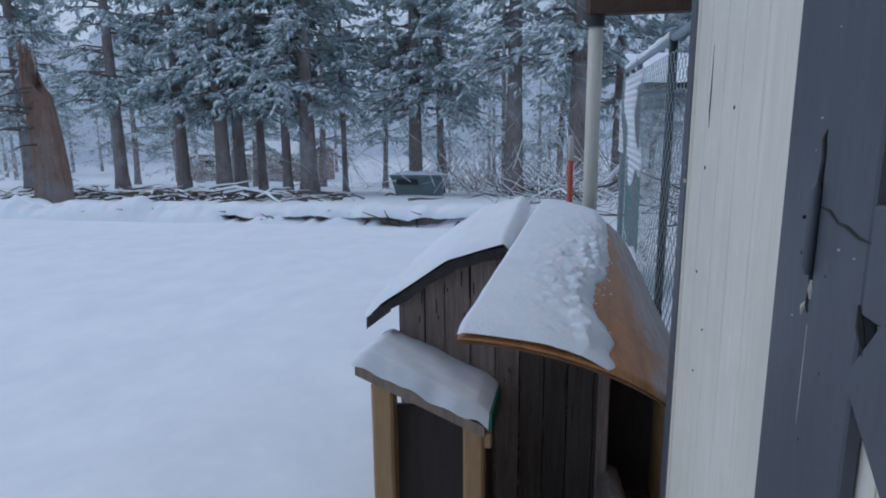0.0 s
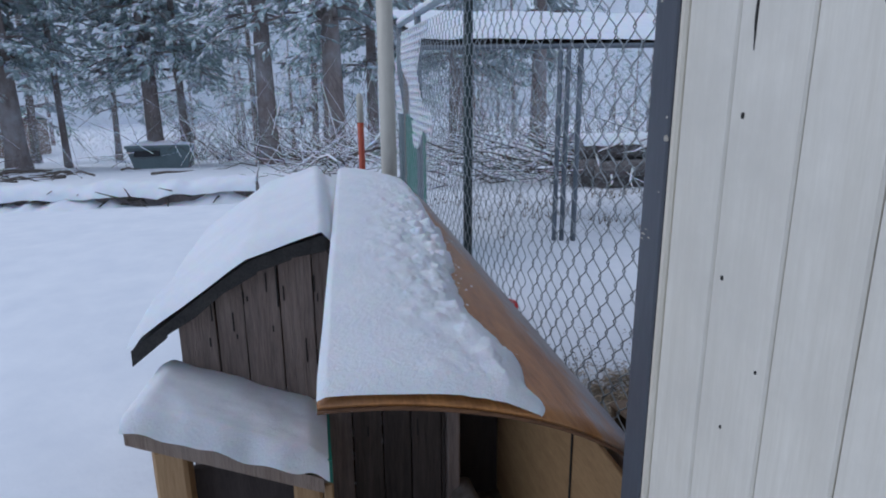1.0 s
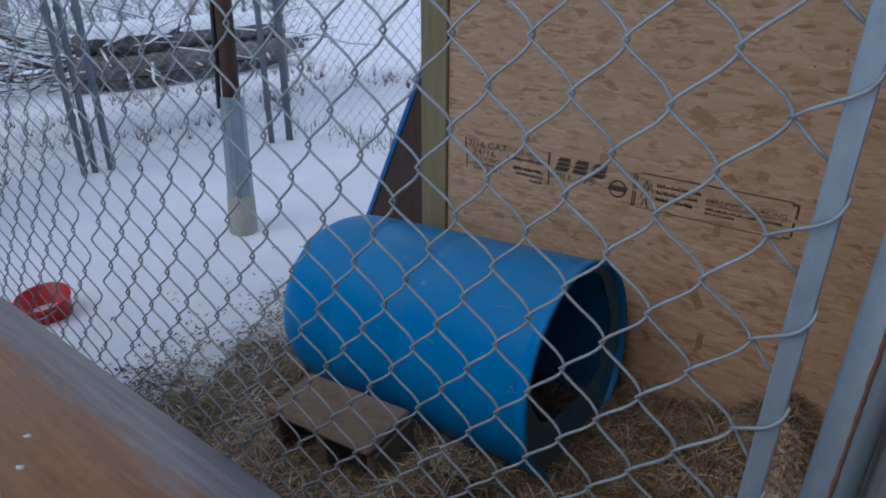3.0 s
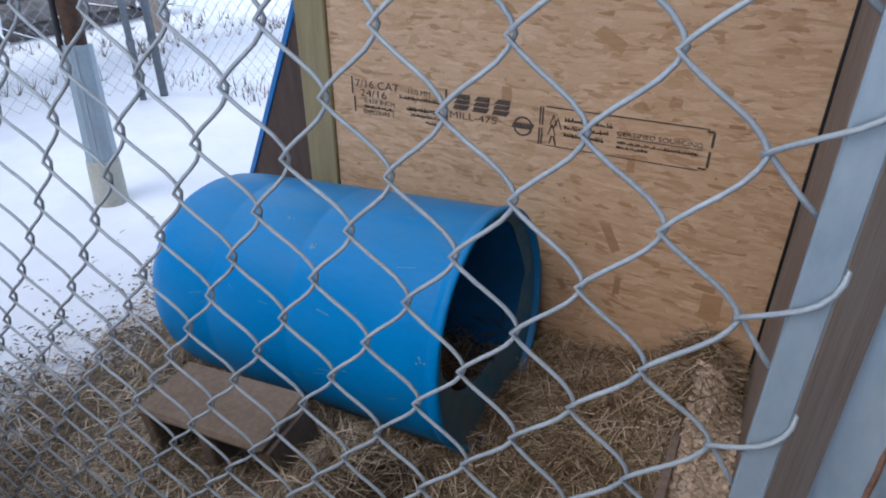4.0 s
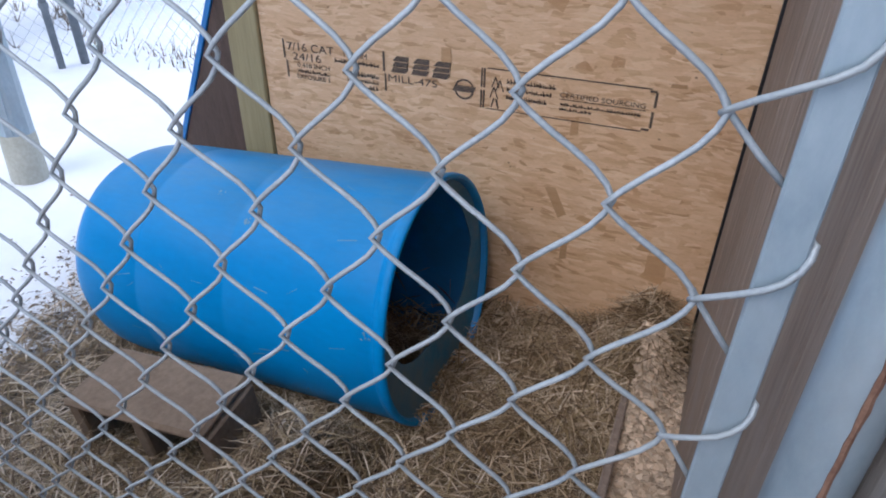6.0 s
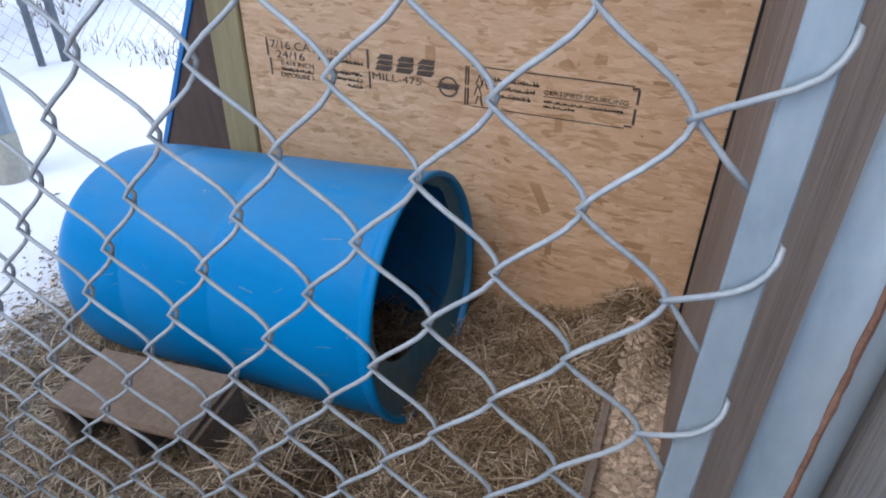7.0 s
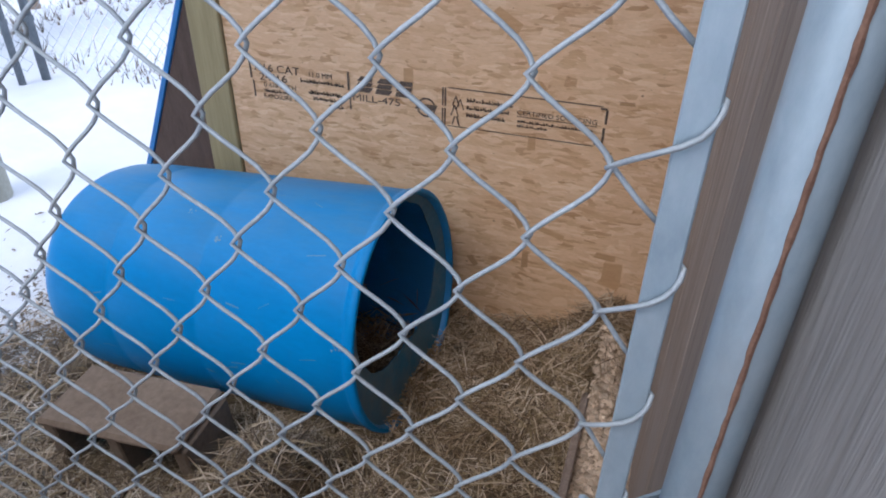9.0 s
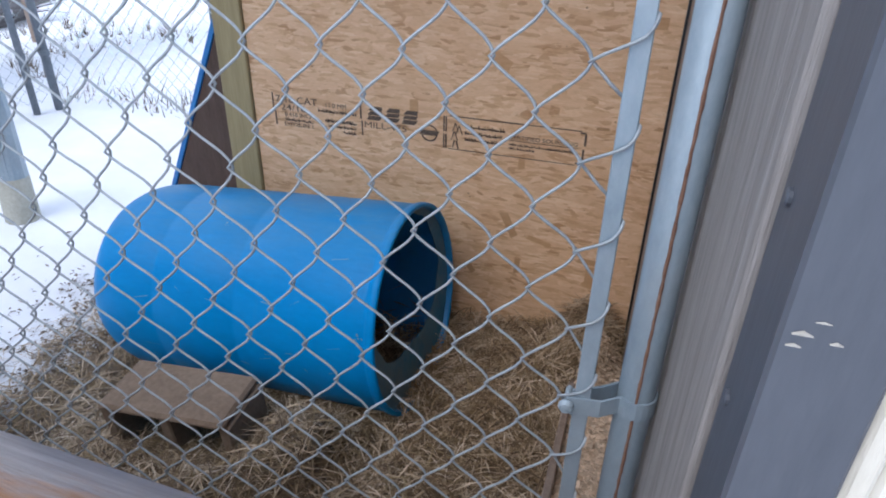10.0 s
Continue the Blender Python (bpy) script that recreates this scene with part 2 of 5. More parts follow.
BLUE = surface("blue_plastic", (0.0, 0.21, 0.53), (0.0, 0.27, 0.66), 2.0, (1, 3, 3), 0.4, relief=0.08, depth=0.004, fine=14)
BLUE.node_tree.nodes["Principled BSDF"].inputs["Specular IOR Level"].default_value = 0.12


def add_dust_sheen(m, tone):
    """Dry dust and a painted sky sheen on the upward side, with old rain marks."""
    nt = m.node_tree
    b = nt.nodes["Principled BSDF"]
    geo, sep = nt.nodes.new("ShaderNodeNewGeometry"), nt.nodes.new("ShaderNodeSeparateXYZ")
    nt.links.new(geo.outputs["Normal"], sep.inputs[0])
    n = node(nt, "TexNoise", Scale=4.0, Detail=8.0, Roughness=0.7)
    nt.links.new(coords(nt, (0.8, 2.5, 1)), n.inputs["Vector"])
    up = ramp(nt, sep.outputs[2], [(0.55, (0, 0, 0)), (1.0, (0.55, 0.55, 0.55))])
    patch = ramp(nt, n.outputs[0], [(0.36, (0.15, 0.15, 0.15)), (0.66, (0.85, 0.85, 0.85))])
    streak = node(nt, "TexNoise", Scale=9.0, Detail=5.0, Roughness=0.7)
    nt.links.new(coords(nt, (3.0, 0.5, 0.5)), streak.inputs["Vector"])
    runs = ramp(nt, streak.outputs[0], [(0.56, (0, 0, 0)), (0.78, (0.05, 0.05, 0.05))])
    old = b.inputs["Base Color"].links[0].from_socket
    dusty = mixc(nt, mixc(nt, 1.0, up, patch, "MULTIPLY"), old, tone)
    nt.links.new(mixc(nt, runs, dusty, tone), b.inputs["Base Color"])


add_dust_sheen(BLUE, (0.16, 0.29, 0.38))
# brighter copy of the shell's blue, imitating light inside the drum
BLUEIN = surface("scuffed_lit_blue_plastic", (0.0, 0.22, 0.58), (0.002, 0.30, 0.74), 5.0, rough=0.45, stain=(0.02, 0.19, 0.40))
DIRTYBLUE = surface("dirty_cut_plastic", (0.010, 0.12, 0.24), (0.03, 0.19, 0.32), 7.0, rough=0.55, relief=0.3, depth=0.004, stain=(0.13, 0.17, 0.17))
SCUFF = surface("pale_scuff", (0.10, 0.26, 0.42), (0.2, 0.36, 0.5), 30.0, rough=0.7)
BLUETRIM = surface("blue_edge_paint", (0.01, 0.15, 0.42), (0.02, 0.22, 0.55), 10.0, rough=0.5)
RED = surface("red_plastic", (0.45, 0.006, 0.008), (0.62, 0.015, 0.012), 6.0, rough=0.35)
ORANGERED = surface("red_orange_marker", (0.35, 0.05, 0.02), (0.5, 0.09, 0.04), 10.0, rough=0.5)
BLOCK = surface("brown_stained_concrete", (0.16, 0.11, 0.075), (0.29, 0.215, 0.155), 9.0, rough=0.95, relief=0.4, depth=0.004)
INK = surface("stamp_ink", (0.06, 0.046, 0.04), (0.27, 0.18, 0.115), 110.0, (1, 1, 2.5), 0.8, fine=3, lo=0.42, hi=0.72, relief=0)
FLAKE = surface("brown_strand", (0.50, 0.27, 0.12), (0.66, 0.40, 0.21), 20.0, (1, 1, 6), 0.7, piece=0.25)
STRAW = straw_material()
CHIPS = surface("pale_wood_shavings", (0.58, 0.41, 0.27), (0.88, 0.70, 0.53), 30.0, rough=0.8, relief=0, fine=3, island=0.5)
LITTER = surface("dead_leaves", (0.12, 0.095, 0.07), (0.40, 0.325, 0.25), 30.0, rough=0.9, relief=0, fine=3, island=0.7)
BARK = surface("pine_bark", (0.15, 0.12, 0.11), (0.36, 0.30, 0.28), 2.2, (4, 4, 0.8), 0.95, relief=1.0, depth=0.06, stain=(0.36, 0.35, 0.36))
REDBARK = surface("broken_red_wood", (0.15, 0.09, 0.07), (0.42, 0.28, 0.22), 2.0, (6, 6, 0.6), 0.95, relief=1.0, depth=0.08, stain=(0.34, 0.30, 0.29))
TWIG = surface("bare_twigs", (0.05, 0.042, 0.036), (0.15, 0.125, 0.105), 6.0, rough=0.95, relief=0)
FROSTLOG = surface("snow_dusted_bark", (0.07, 0.058, 0.052), (0.36, 0.34, 0.34), 8.0, (1, 1, 2), 0.95, relief=0.8, depth=0.05)
NEEDLE = surface("frosted_pine_needles", (0.25, 0.335, 0.335), (0.50, 0.58, 0.59), 1.2, rough=0.8, relief=0)
DUMP = surface("grey_green_steel_bin", (0.10, 0.14, 0.145), (0.16, 0.205, 0.21), 3.0, rough=0.6)
HOUSE = surface("brown_house_wall", (0.20, 0.145, 0.125), (0.30, 0.23, 0.20), 1.0, rough=0.85)
GREYWALL = surface("grey_shed_wall", (0.16, 0.19, 0.20), (0.25, 0.28, 0.29), 1.5, (4, 4, 0.5), 0.85)


# ---- mesh helpers ----
class Shape:
    """Collects vertices and faces for one mesh."""

    def __init__(self):
        self.v, self.f = [], []

    def quad(self, a, b, c, d):
        n = len(self.v)
        self.v += [tuple(a), tuple(b), tuple(c), tuple(d)]
        self.f.append((n, n + 1, n + 2, n + 3))
        return self

    def tri(self, a, b, c):
        n = len(self.v)
        self.v += [tuple(a), tuple(b), tuple(c)]
        self.f.append((n, n + 1, n + 2))

    def tube(self, pts, radius, sides=6, caps=True):
        pts = [Vector(p) for p in pts]
        rs = radius if isinstance(radius, (list, tuple)) else [radius] * len(pts)
        n0, ref = len(self.v), None
        for k, p in enumerate(pts):
            d = (pts[min(k + 1, len(pts) - 1)] - pts[max(k - 1, 0)])
            d = d.normalized() if d.length > 1e-9 else Vector((0, 0, 1))
            if ref is None:
                ref = Vector((0, 1, 0)) if abs(d.y) < 0.9 else Vector((1, 0, 0))
            u = (ref - d * ref.dot(d)).normalized()
            w, ref = d.cross(u), u
            for j in range(sides):
                a = 2 * math.pi * j / sides
                self.v.append(tuple(p + (u * math.cos(a) + w * math.sin(a)) * rs[k]))
        for k in range(len(pts) - 1):
            for j in range(sides):
                a, b = n0 + k * sides + j, n0 + k * sides + (j + 1) % sides
                self.f.append((a, b, b + sides, a + sides))
        if caps:
            self.f.append(tuple(n0 + j for j in range(sides))[::-1])
            self.f.append(tuple(n0 + (len(pts) - 1) * sides + j for j in range(sides)))
        return self

    def grid(self, fn, nu, nv):
        n0 = len(self.v)
        for i in range(nu + 1):
            for j in range(nv + 1):
                self.v.append(tuple(fn(i / nu, j / nv)))
        for i in range(nu):
            for j in range(nv):
                a = n0 + i * (nv + 1) + j
                self.f.append((a, a + nv + 1, a + nv + 2, a + 1))
        return self

    def box(self, x0, x1, y0, y1, z0, z1, bevel=0.0, m=None, cuts=0):
        bm = bmesh.new()
        bmesh.ops.create_cube(bm, size=1)
        for v in bm.verts:
            v.co = Vector(((x0 + x1) / 2 + v.co.x * (x1 - x0), (y0 + y1) / 2 + v.co.y * (y1 - y0), (z0 + z1) / 2 + v.co.z * (z1 - z0)))
        if bevel:
            bmesh.ops.bevel(bm, geom=bm.edges[:], offset=bevel, segments=1, affect="EDGES")
        if m is not None:
            bm.transform(m)
        n0 = len(self.v)
        bm.verts.index_update()
        self.v += [tuple(v.co) for v in bm.verts]
        self.f += [tuple(n0 + v.index for v in f.verts) for f in bm.faces]
        bm.free()
        return self

    def lathe(self, profile, sides, m, closed=False):
        n0 = len(self.v)
        for r, h in profile:
            for j in range(sides):
                a = 2 * math.pi * j / sides
                self.v.append(tuple(m @ Vector((r * math.cos(a), r * math.sin(a), h))))
        for k in range(len(profile) - 1):
            for j in range(sides):
                a, b = n0 + k * sides + j, n0 + k * sides + (j + 1) % sides
                self.f.append((a, b, b + sides, a + sides))
        return self


def link_mesh(name, shape, material, smooth=False):
    me = bpy.data.meshes.new(name)
    me.from_pydata(shape.v, [], shape.f)
    me.materials.append(material)
    if smooth:
        me.polygons.foreach_set("use_smooth", [True] * len(me.polygons))
    me.update()
    return new(name, me)


JOINED = {"bough", "needles", "bough_snow", "scuff", "broken_branch", "knot", "nail_hole", "paint_chip", "splinter", "branch_stub"}


def part(name, shape, material, parent, label="", smooth=False):
    ob = link_mesh(name, shape, material, smooth)
    ob.parent = parent
    if parent.parent is None:
        ob.matrix_parent_inverse = Matrix.Translation(parent.location).inverted()
    return tagged(ob, label=label, kind="stuff" if name in JOINED else "")


def thing(name, at, label, category, group=""):
    ob = new(name)
    ob.location = at
    ob.empty_display_size = 0.05
    return tagged(ob, label, category, group)


def single(name, shape, material, label, category, smooth=False, kind="", group=""):
    return tagged(link_mesh(name, shape, material, smooth), label, category, group, kind)


def nz(x, y, z=0.0, s=1.0):
    return noise.noise(Vector((x * s, y * s, z * s)))


def ground_z(x, y):
    z = -0.08 + 0.07 * min(1, max(0, (-x - 0.2) / 1.2)) + 0.02 * nz(x, y, 0, 1.3)
    if x < -3:
        z -= 0.073 * (-x - 3)
    if y < -1.6:
        z -= 0.02 * min(1, (-1.6 - y))
    if x < -9:
        z += 0.02 * (x + 9)
        z += 0.06 * nz(x, y, 3, 0.12)
    return z


# ---- ground ----
def spaced(lo, hi, fine_lo, fine_hi, step):
    out, v, s = [], fine_lo, step
    while v > lo:
        s *= 1.22
        v -= s
        out.insert(0, max(v, lo))
    out += list(np.arange(fine_lo, fine_hi + 1e-6, step))
    s, v = step, fine_hi
    while v < hi:
        s *= 1.22
        v += s
        out.append(min(v, hi))
    return out


xs, ys = spaced(-400, 300, -4.0, 3.0, 0.09), spaced(-300, 300, -4.0, 2.2, 0.09)
g = Shape()
g.v = [(x, y, ground_z(max(x, -70), y)) for x in xs for y in ys]
g.f = [(i * len(ys) + j, (i + 1) * len(ys) + j, (i + 1) * len(ys) + j + 1, i * len(ys) + j + 1) for i in range(len(xs) - 1) for j in range(len(ys) - 1)]
single("ground", g, GROUND, "snow-covered sloping yard with bare soil under the kennel roof", "ground", True, "structure")

# ---- the shed: front wall, corner, weathered end wall ----
YW = -1.530
wall = thing("wall_front", (1.9, YW, 0), "white grooved wooden shed wall with peeling paint", "wall")
tagged(wall, kind="structure")
edges = [1.6565, 1.740, 1.836, 1.922, 2.012, 2.122]
for k, (a, b) in enumerate(zip(edges, edges[1:])):
    part("siding_board", Shape().box(a + 0.0008, b - 0.0008, YW, YW + 0.018, -0.2, 2.6, 0.0024), WHITE, wall)
part("backing", Shape().box(1.644, 5.0, YW + 0.012, YW + 0.05, -0.2, 2.6), WHITE, wall)
part("caulk", Shape().box(1.6435, 1.656, YW - 0.003, YW + 0.01, -0.2, 2.6, 0.003), CREAM, wall, "cream caulked edge of the corner trim")
part("far_siding", Shape().box(3.4, 5.0, YW, YW + 0.012, -0.2, 2.6), WHITE, wall)
flaws = Shape()
for x, z, w, h in ((1.761, 1.244, 0.004, 0.006), (1.757, 1.084, 0.004, 0.005), (1.82, 1.01, 0.003, 0.004), (1.9, 1.33, 0.003, 0.005), (1.78, 0.93, 0.003, 0.004)):
    flaws.box(x - w / 2, x + w / 2, YW - 0.0015, YW + 0.004, z - h / 2, z + h / 2, 0.001)
flaws.tube([(1.766, YW, 1.302), (1.765, YW, 1.33), (1.7655, YW, 1.36), (1.764, YW, 1.42)], [0.0006, 0.0018, 0.0015, 0.0005], 5)
part("nail_hole", flaws, CRACK, wall, "dark nail holes and hairline splits")

trim = thing("trim", (1.63, YW, 0), "dark grey painted corner board of the shed", "trim")
tagged(trim, kind="structure")
part("front_board", Shape().box(1.597, 1.643, YW - 0.005, -1.472, -0.2, 2.6, 0.002), GREY, trim)
chips = Shape()
for x, z, w, h in ((1.606, 1.094, 0.008, 0.004), (1.604, 1.088, 0.006, 0.003), (1.619, 1.092, 0.005, 0.003), (1.612, 1.101, 0.006, 0.002), (1.641, 1.21, 0.005, 0.012), (1.639, 1.235, 0.003, 0.005), (1.61, 1.36, 0.004, 0.005), (1.634, 1.15, 0.002, 0.003)):
    chips.tube([(x - w / 2, YW - 0.0051, z), (x, YW - 0.0055, z + h * 0.3), (x + w / 2, YW - 0.0051, z)], [h * 0.12, h * 0.3, h * 0.1], 5)
part("paint_chip", chips, CHIP, trim, "flaked spots of bare wood")
screws = Shape()
for z in (1.135, 1.02, 1.29):
    screws.lathe([(0.0045, 0), (0.0045, 0.002), (0.003, 0.0028), (0, 0.0026)], 10, pose(1.5972, -1.49, z, 0, -90, 0))
part("screw_head", screws, GREY, trim)

side = thing("wall_end", (1.61, -0.7, 0), "weathered unpainted end wall of the shed", "wall")
tagged(side, kind="structure")
y = 0.05
widths = [0.19, 0.24, 0.21, 0.23, 0.2, 0.14]
for w in widths:
    part("plank", Shape().box(1.595, 1.624, y - w + 0.002, y - 0.002, -0.2, 2.6, 0.003), WEATHERED, side)
    y -= w
part("corner_post", Shape().box(1.596, 1.64, -1.4, y - 0.002, -0.2, 2.6, 0.004), OLDGREY, side, "grey weathered corner post")
part("corner_batten", Shape().box(1.592, 1.64, -1.4705, -1.4025, -0.2, 2.6, 0.003), OLDGREY, side)

# shed door with braces, hung beside the siding
casing = thing("trim", (2.16, YW, 0), "dark grey painted door casing", "trim")
tagged(casing, kind="structure")
part("casing_board", Shape().box(2.124, 2.214, YW - 0.006, YW + 0.012, -0.2, 2.6, 0.002), GREY, casing)
door = thing("door_1", (2.9, YW, 0), "white shed door with dark grey braces and cracked paint", "door")
tagged(door, kind="structure")
YD = YW - 0.009
part("panel", Shape().box(2.22, 3.35, YW + 0.004, YW + 0.012, -0.05, 2.1, 0.002), WHITE, door, "white grooved panel boards")
for x in (2.33, 2.42, 2.51, 2.6):
    part("groove", Shape().box(x - 0.0015, x + 0.0015, YW + 0.0025, YW + 0.0045, -0.05, 1.18), CREAM, door)
part("stile", Shape().box(2.218, 2.305, YD, YW + 0.0035, -0.05, 2.1, 0.002), GREY, door)
part("stile", Shape().box(3.26, 3.35, YD, YW + 0.0035, -0.05, 2.1, 0.002), GREY, door)
for z0, z1 in ((1.185, 1.262), (-0.05, 0.08), (1.98, 2.1)):
    part("rail", Shape().box(2.3055, 3.2595, YD, YW + 0.0035, z0, z1, 0.002), GREY, door)
# black sheet standing in for the shadowed gap above the rail
part("dark_gap_fill", Shape().box(2.318, 3.24, YW + 0.0005, YW + 0.0035, 1.27, 1.9), BLACK, door, "dark infill panel")
for tilt, mid in ((-52, (2.78, 0.80)), (52, (2.78, 0.45))):
    part("brace", Shape().box(-0.036, 0.036, -0.006, 0.006, -0.59, 0.59, 0.002, pose(mid[0], YW - 0.0035 if tilt > 0 else YW - 0.004, mid[1], 0, tilt, 0)), GREY, door)
part("hinge", Shape().tube([(2.2155, YD - 0.003, 1.192), (2.216, YD - 0.004, 1.20), (2.217, YD - 0.004, 1.262), (2.2165, YD - 0.003, 1.268)], [0.002, 0.0045, 0.0045, 0.002], 10), GREY, door, "painted-over hinge knuckle", True)
cr = Shape().tube([(2.2165, YD, 1.18), (2.2155, YD - 0.0004, 1.20), (2.2165, YD - 0.0004, 1.25), (2.2150, YD - 0.0004, 1.272), (2.2185, YD - 0.0004, 1.286), (2.2140, YD - 0.0004, 1.302), (2.2120, YD + 0.002, 1.309)], [0.001, 0.0026, 0.0034, 0.0022, 0.0022, 0.0018, 0.0004], 6)
cr.tube([(2.223, YD - 0.0003, 1.2485), (2.240, YD - 0.0004, 1.2475), (2.256, YD - 0.0004, 1.241), (2.272, YD - 0.0004, 1.2405), (2.292, YD - 0.0004, 1.236), (2.309, YD - 0.0003, 1.236)], [0.0005, 0.0014, 0.001, 0.0015, 0.0012, 0.0004], 5)
cr.tube([(2.2165, YD - 0.0003, 1.18), (2.2135, YD - 0.0004, 1.165), (2.2085, YD + 0.003, 1.157)], [0.0014, 0.0012, 0.0004], 5)
cr.tube([(2.303, YD - 0.0004, 1.192), (2.309, YD - 0.0006, 1.178), (2.318, YD - 0.0004, 1.16)], [0.0006, 0.003, 0.001], 5)
for x, z in ((2.19, 1.205), (2.243, 1.197), (2.185, 1.235), (2.252, 1.12), (2.226, 1.05)):
    cr.box(x - 0.0012, x + 0.0012, YD - 0.0003, YD + 0.003, z - 0.0016, z + 0.0016, 0.0005)
part("crack", cr, CRACK, door, "dark split in the paint")
ch = Shape().tube([(2.196, YW - 0.0062, 1.152), (2.200, YW - 0.0066, 1.160), (2.206, YW - 0.0062, 1.167)], [0.0006, 0.0026, 0.0008], 5)
ch.tube([(2.2195, YD - 0.0003, 1.172), (2.2195, YD - 0.0006, 1.180), (2.2185, YD - 0.0003, 1.188)], [0.0008, 0.0022, 0.0008], 5)
for x, z, r_ in ((2.186, 1.148, 0.0012), (2.205, 1.318, 0.0012), (2.200, 1.292, 0.0008), (2.232, 1.405, 0.0018), (2.222, 1.385, 0.0009), (2.262, 1.222, 0.0016), (2.288, 1.221, 0.0012)):
    ch.tube([(x - r_, YD - 0.0001, z - r_ * 0.6), (x, YD - 0.0005, z), (x + r_, YD - 0.0001, z + r_ * 0.4)], [r_ * 0.3, r_ * 0.8, r_ * 0.3], 5)
ch.tube([(2.2185, YD - 0.0001, 1.06), (2.2195, YD - 0.0002, 1.10), (2.2190, YD - 0.0001, 1.15)], [0.0002, 0.0006, 0.0003], 4)
part("paint_chip", ch, CHIP, door, "flaked spots of bare wood")
# the rest of the shed, behind the camera's view
shell = Shape().box(1.64, 5.0, 0.1, 0.14, -0.2, 2.6).box(4.96, 5.0, YW, 0.1, -0.2, 2.6)
single("wall_back", shell, WEATHERED, "plain weathered back wall of the shed", "wall", kind="structure")
single("shed_roof", Shape().box(1.5, 5.2, -1.85, 0.3, 2.6, 2.7, 0.01), SHINGLE, "dark flat shed roof", "roof", kind="structure")

# ---- the kennel: roof, strand-board shelter, chain-link ----
YF = -1.215
roof = thing("kennel_roof", (0.5, -0.7, 1.7), "low dark wooden kennel roof on a pipe post", "roof")
def roof_at(x):
    return 1.87 + 0.32 * (x + 0.68)
def sloped(x0, x1, y0, y1, d0, d1):
    s = Shape()
    for x in (x0, x1):
        for y in (y0, y1):
            s.v += [(x, y, roof_at(x) + d0), (x, y, roof_at(x) + d1)]
    s.f = [(0, 1, 3, 2), (4, 6, 7, 5), (0, 4, 5, 1), (2, 3, 7, 6), (0, 2, 6, 4), (1, 5, 7, 3)]
    return s
part("deck", sloped(-0.70, 1.59, -1.0, 0.35, 0.0, 0.03), DARKBEAM, roof)
part("beam", Shape().box(-0.70, -0.60, -1.62, 0.35, 1.816, 1.90, 0.006), DARKBEAM, roof, "dark brown header beam")
for k in range(5):
    yy = -0.96 + k * 0.31
    part("rafter", sloped(-0.595, 1.59, yy - 0.02, yy + 0.02, -0.09, -0.002), DARKBEAM, roof)
def roof_snow(u, v):
    e = min(u, 1 - u, v, 1 - v)
    return (-0.72 + 2.3 * u, -1.02 + 1.39 * v, roof_at(-0.72 + 2.3 * u) + 0.031 + 0.09 * min(1, e * 12) ** 0.5 + 0.01 * nz(u * 6, v * 6))
single("roof_snow", Shape().grid(roof_snow, 30, 30), SNOW, "layer of fresh snow on the kennel roof", "snow", True)

pole = thing("support_pole", (-0.66, -1.58, 0), "off-white plastic pipe post with a dark cap", "post")
part("pipe", Shape().tube([(-0.66, -1.58, -0.1), (-0.66, -1.58, 1.76)], 0.037, 20), PIPEWHITE, pole, smooth=True)
part("collar", Shape().tube([(-0.66, -1.58, 1.76), (-0.66, -1.58, 1.815)], 0.043, 16), BLACK, pole, "black collar")

# strand-board shelter wall
shelter = thing("shelter_wall", (0.95, 0, 0), "new strand-board shelter wall in a lumber frame", "wall")
part("sheet", Shape().box(0.291, 1.588, 0.0, 0.012, -0.12, 1.222, 0.001), OSB, shelter, "tan strand board with printed grade stamps")
part("post", Shape().box(0.180, 0.2895, -0.012, 0.08, -0.12, 1.222, 0.004), TREATED, shelter, "greenish treated post")
part("plate", Shape().box(0.180, 1.588, -0.012, 0.08, 1.2235, 1.288, 0.004), TREATED, shelter, "greenish treated top plate")
part("edge_gap", Shape().box(1.5885, 1.5945, -0.006, 0.02, -0.12, 1.288), BLACK, shelter, "black strip in the gap beside the sheet")
YS = -0.0022


def sx_(x):
    """Along the sheet, from the stamp layout to metres."""
    return 0.365 + (x - 0.392) * 1.014


def stamp(text, x, z, h, width=None):
    cu = bpy.data.curves.new("stamp", "FONT")
    cu.body, cu.size, cu.extrude = text, 1.0, 0.02
    ob = bpy.data.objects.new("stamp", cu)
    scene.collection.objects.link(ob)
    me = bpy.data.meshes.new_from_object(ob.evaluated_get(bpy.context.evaluated_depsgraph_get()))
    bpy.data.objects.remove(ob)
    co = np.empty(len(me.vertices) * 3)
    me.vertices.foreach_get("co", co)
    co = co.reshape(-1, 3)
    co -= co.min(0)
    sx = (width or h * co[:, 0].max() / co[:, 1].max()) / co[:, 0].max()
    sz = h / co[:, 1].max()
    s = Shape()
    s.v = [(sx_(x + a * sx), YS + 0.0006 - c * 0.01, z + b * sz) for a, b, c in co]
    s.f = [tuple(p.vertices) for p in me.polygons]
    bpy.data.meshes.remove(me)
    part("printed_stamp", s, INK, shelter, "black printed grade stamp")

def bars(rows):
    s = Shape()
    for x0, x1, z0, z1 in rows:
        s.quad((sx_(x0), YS, z0), (sx_(x1), YS, z0), (sx_(x1), YS, z1), (sx_(x0), YS, z1))
    part("printed_stamp", s, INK, shelter, "black printed grade stamp")

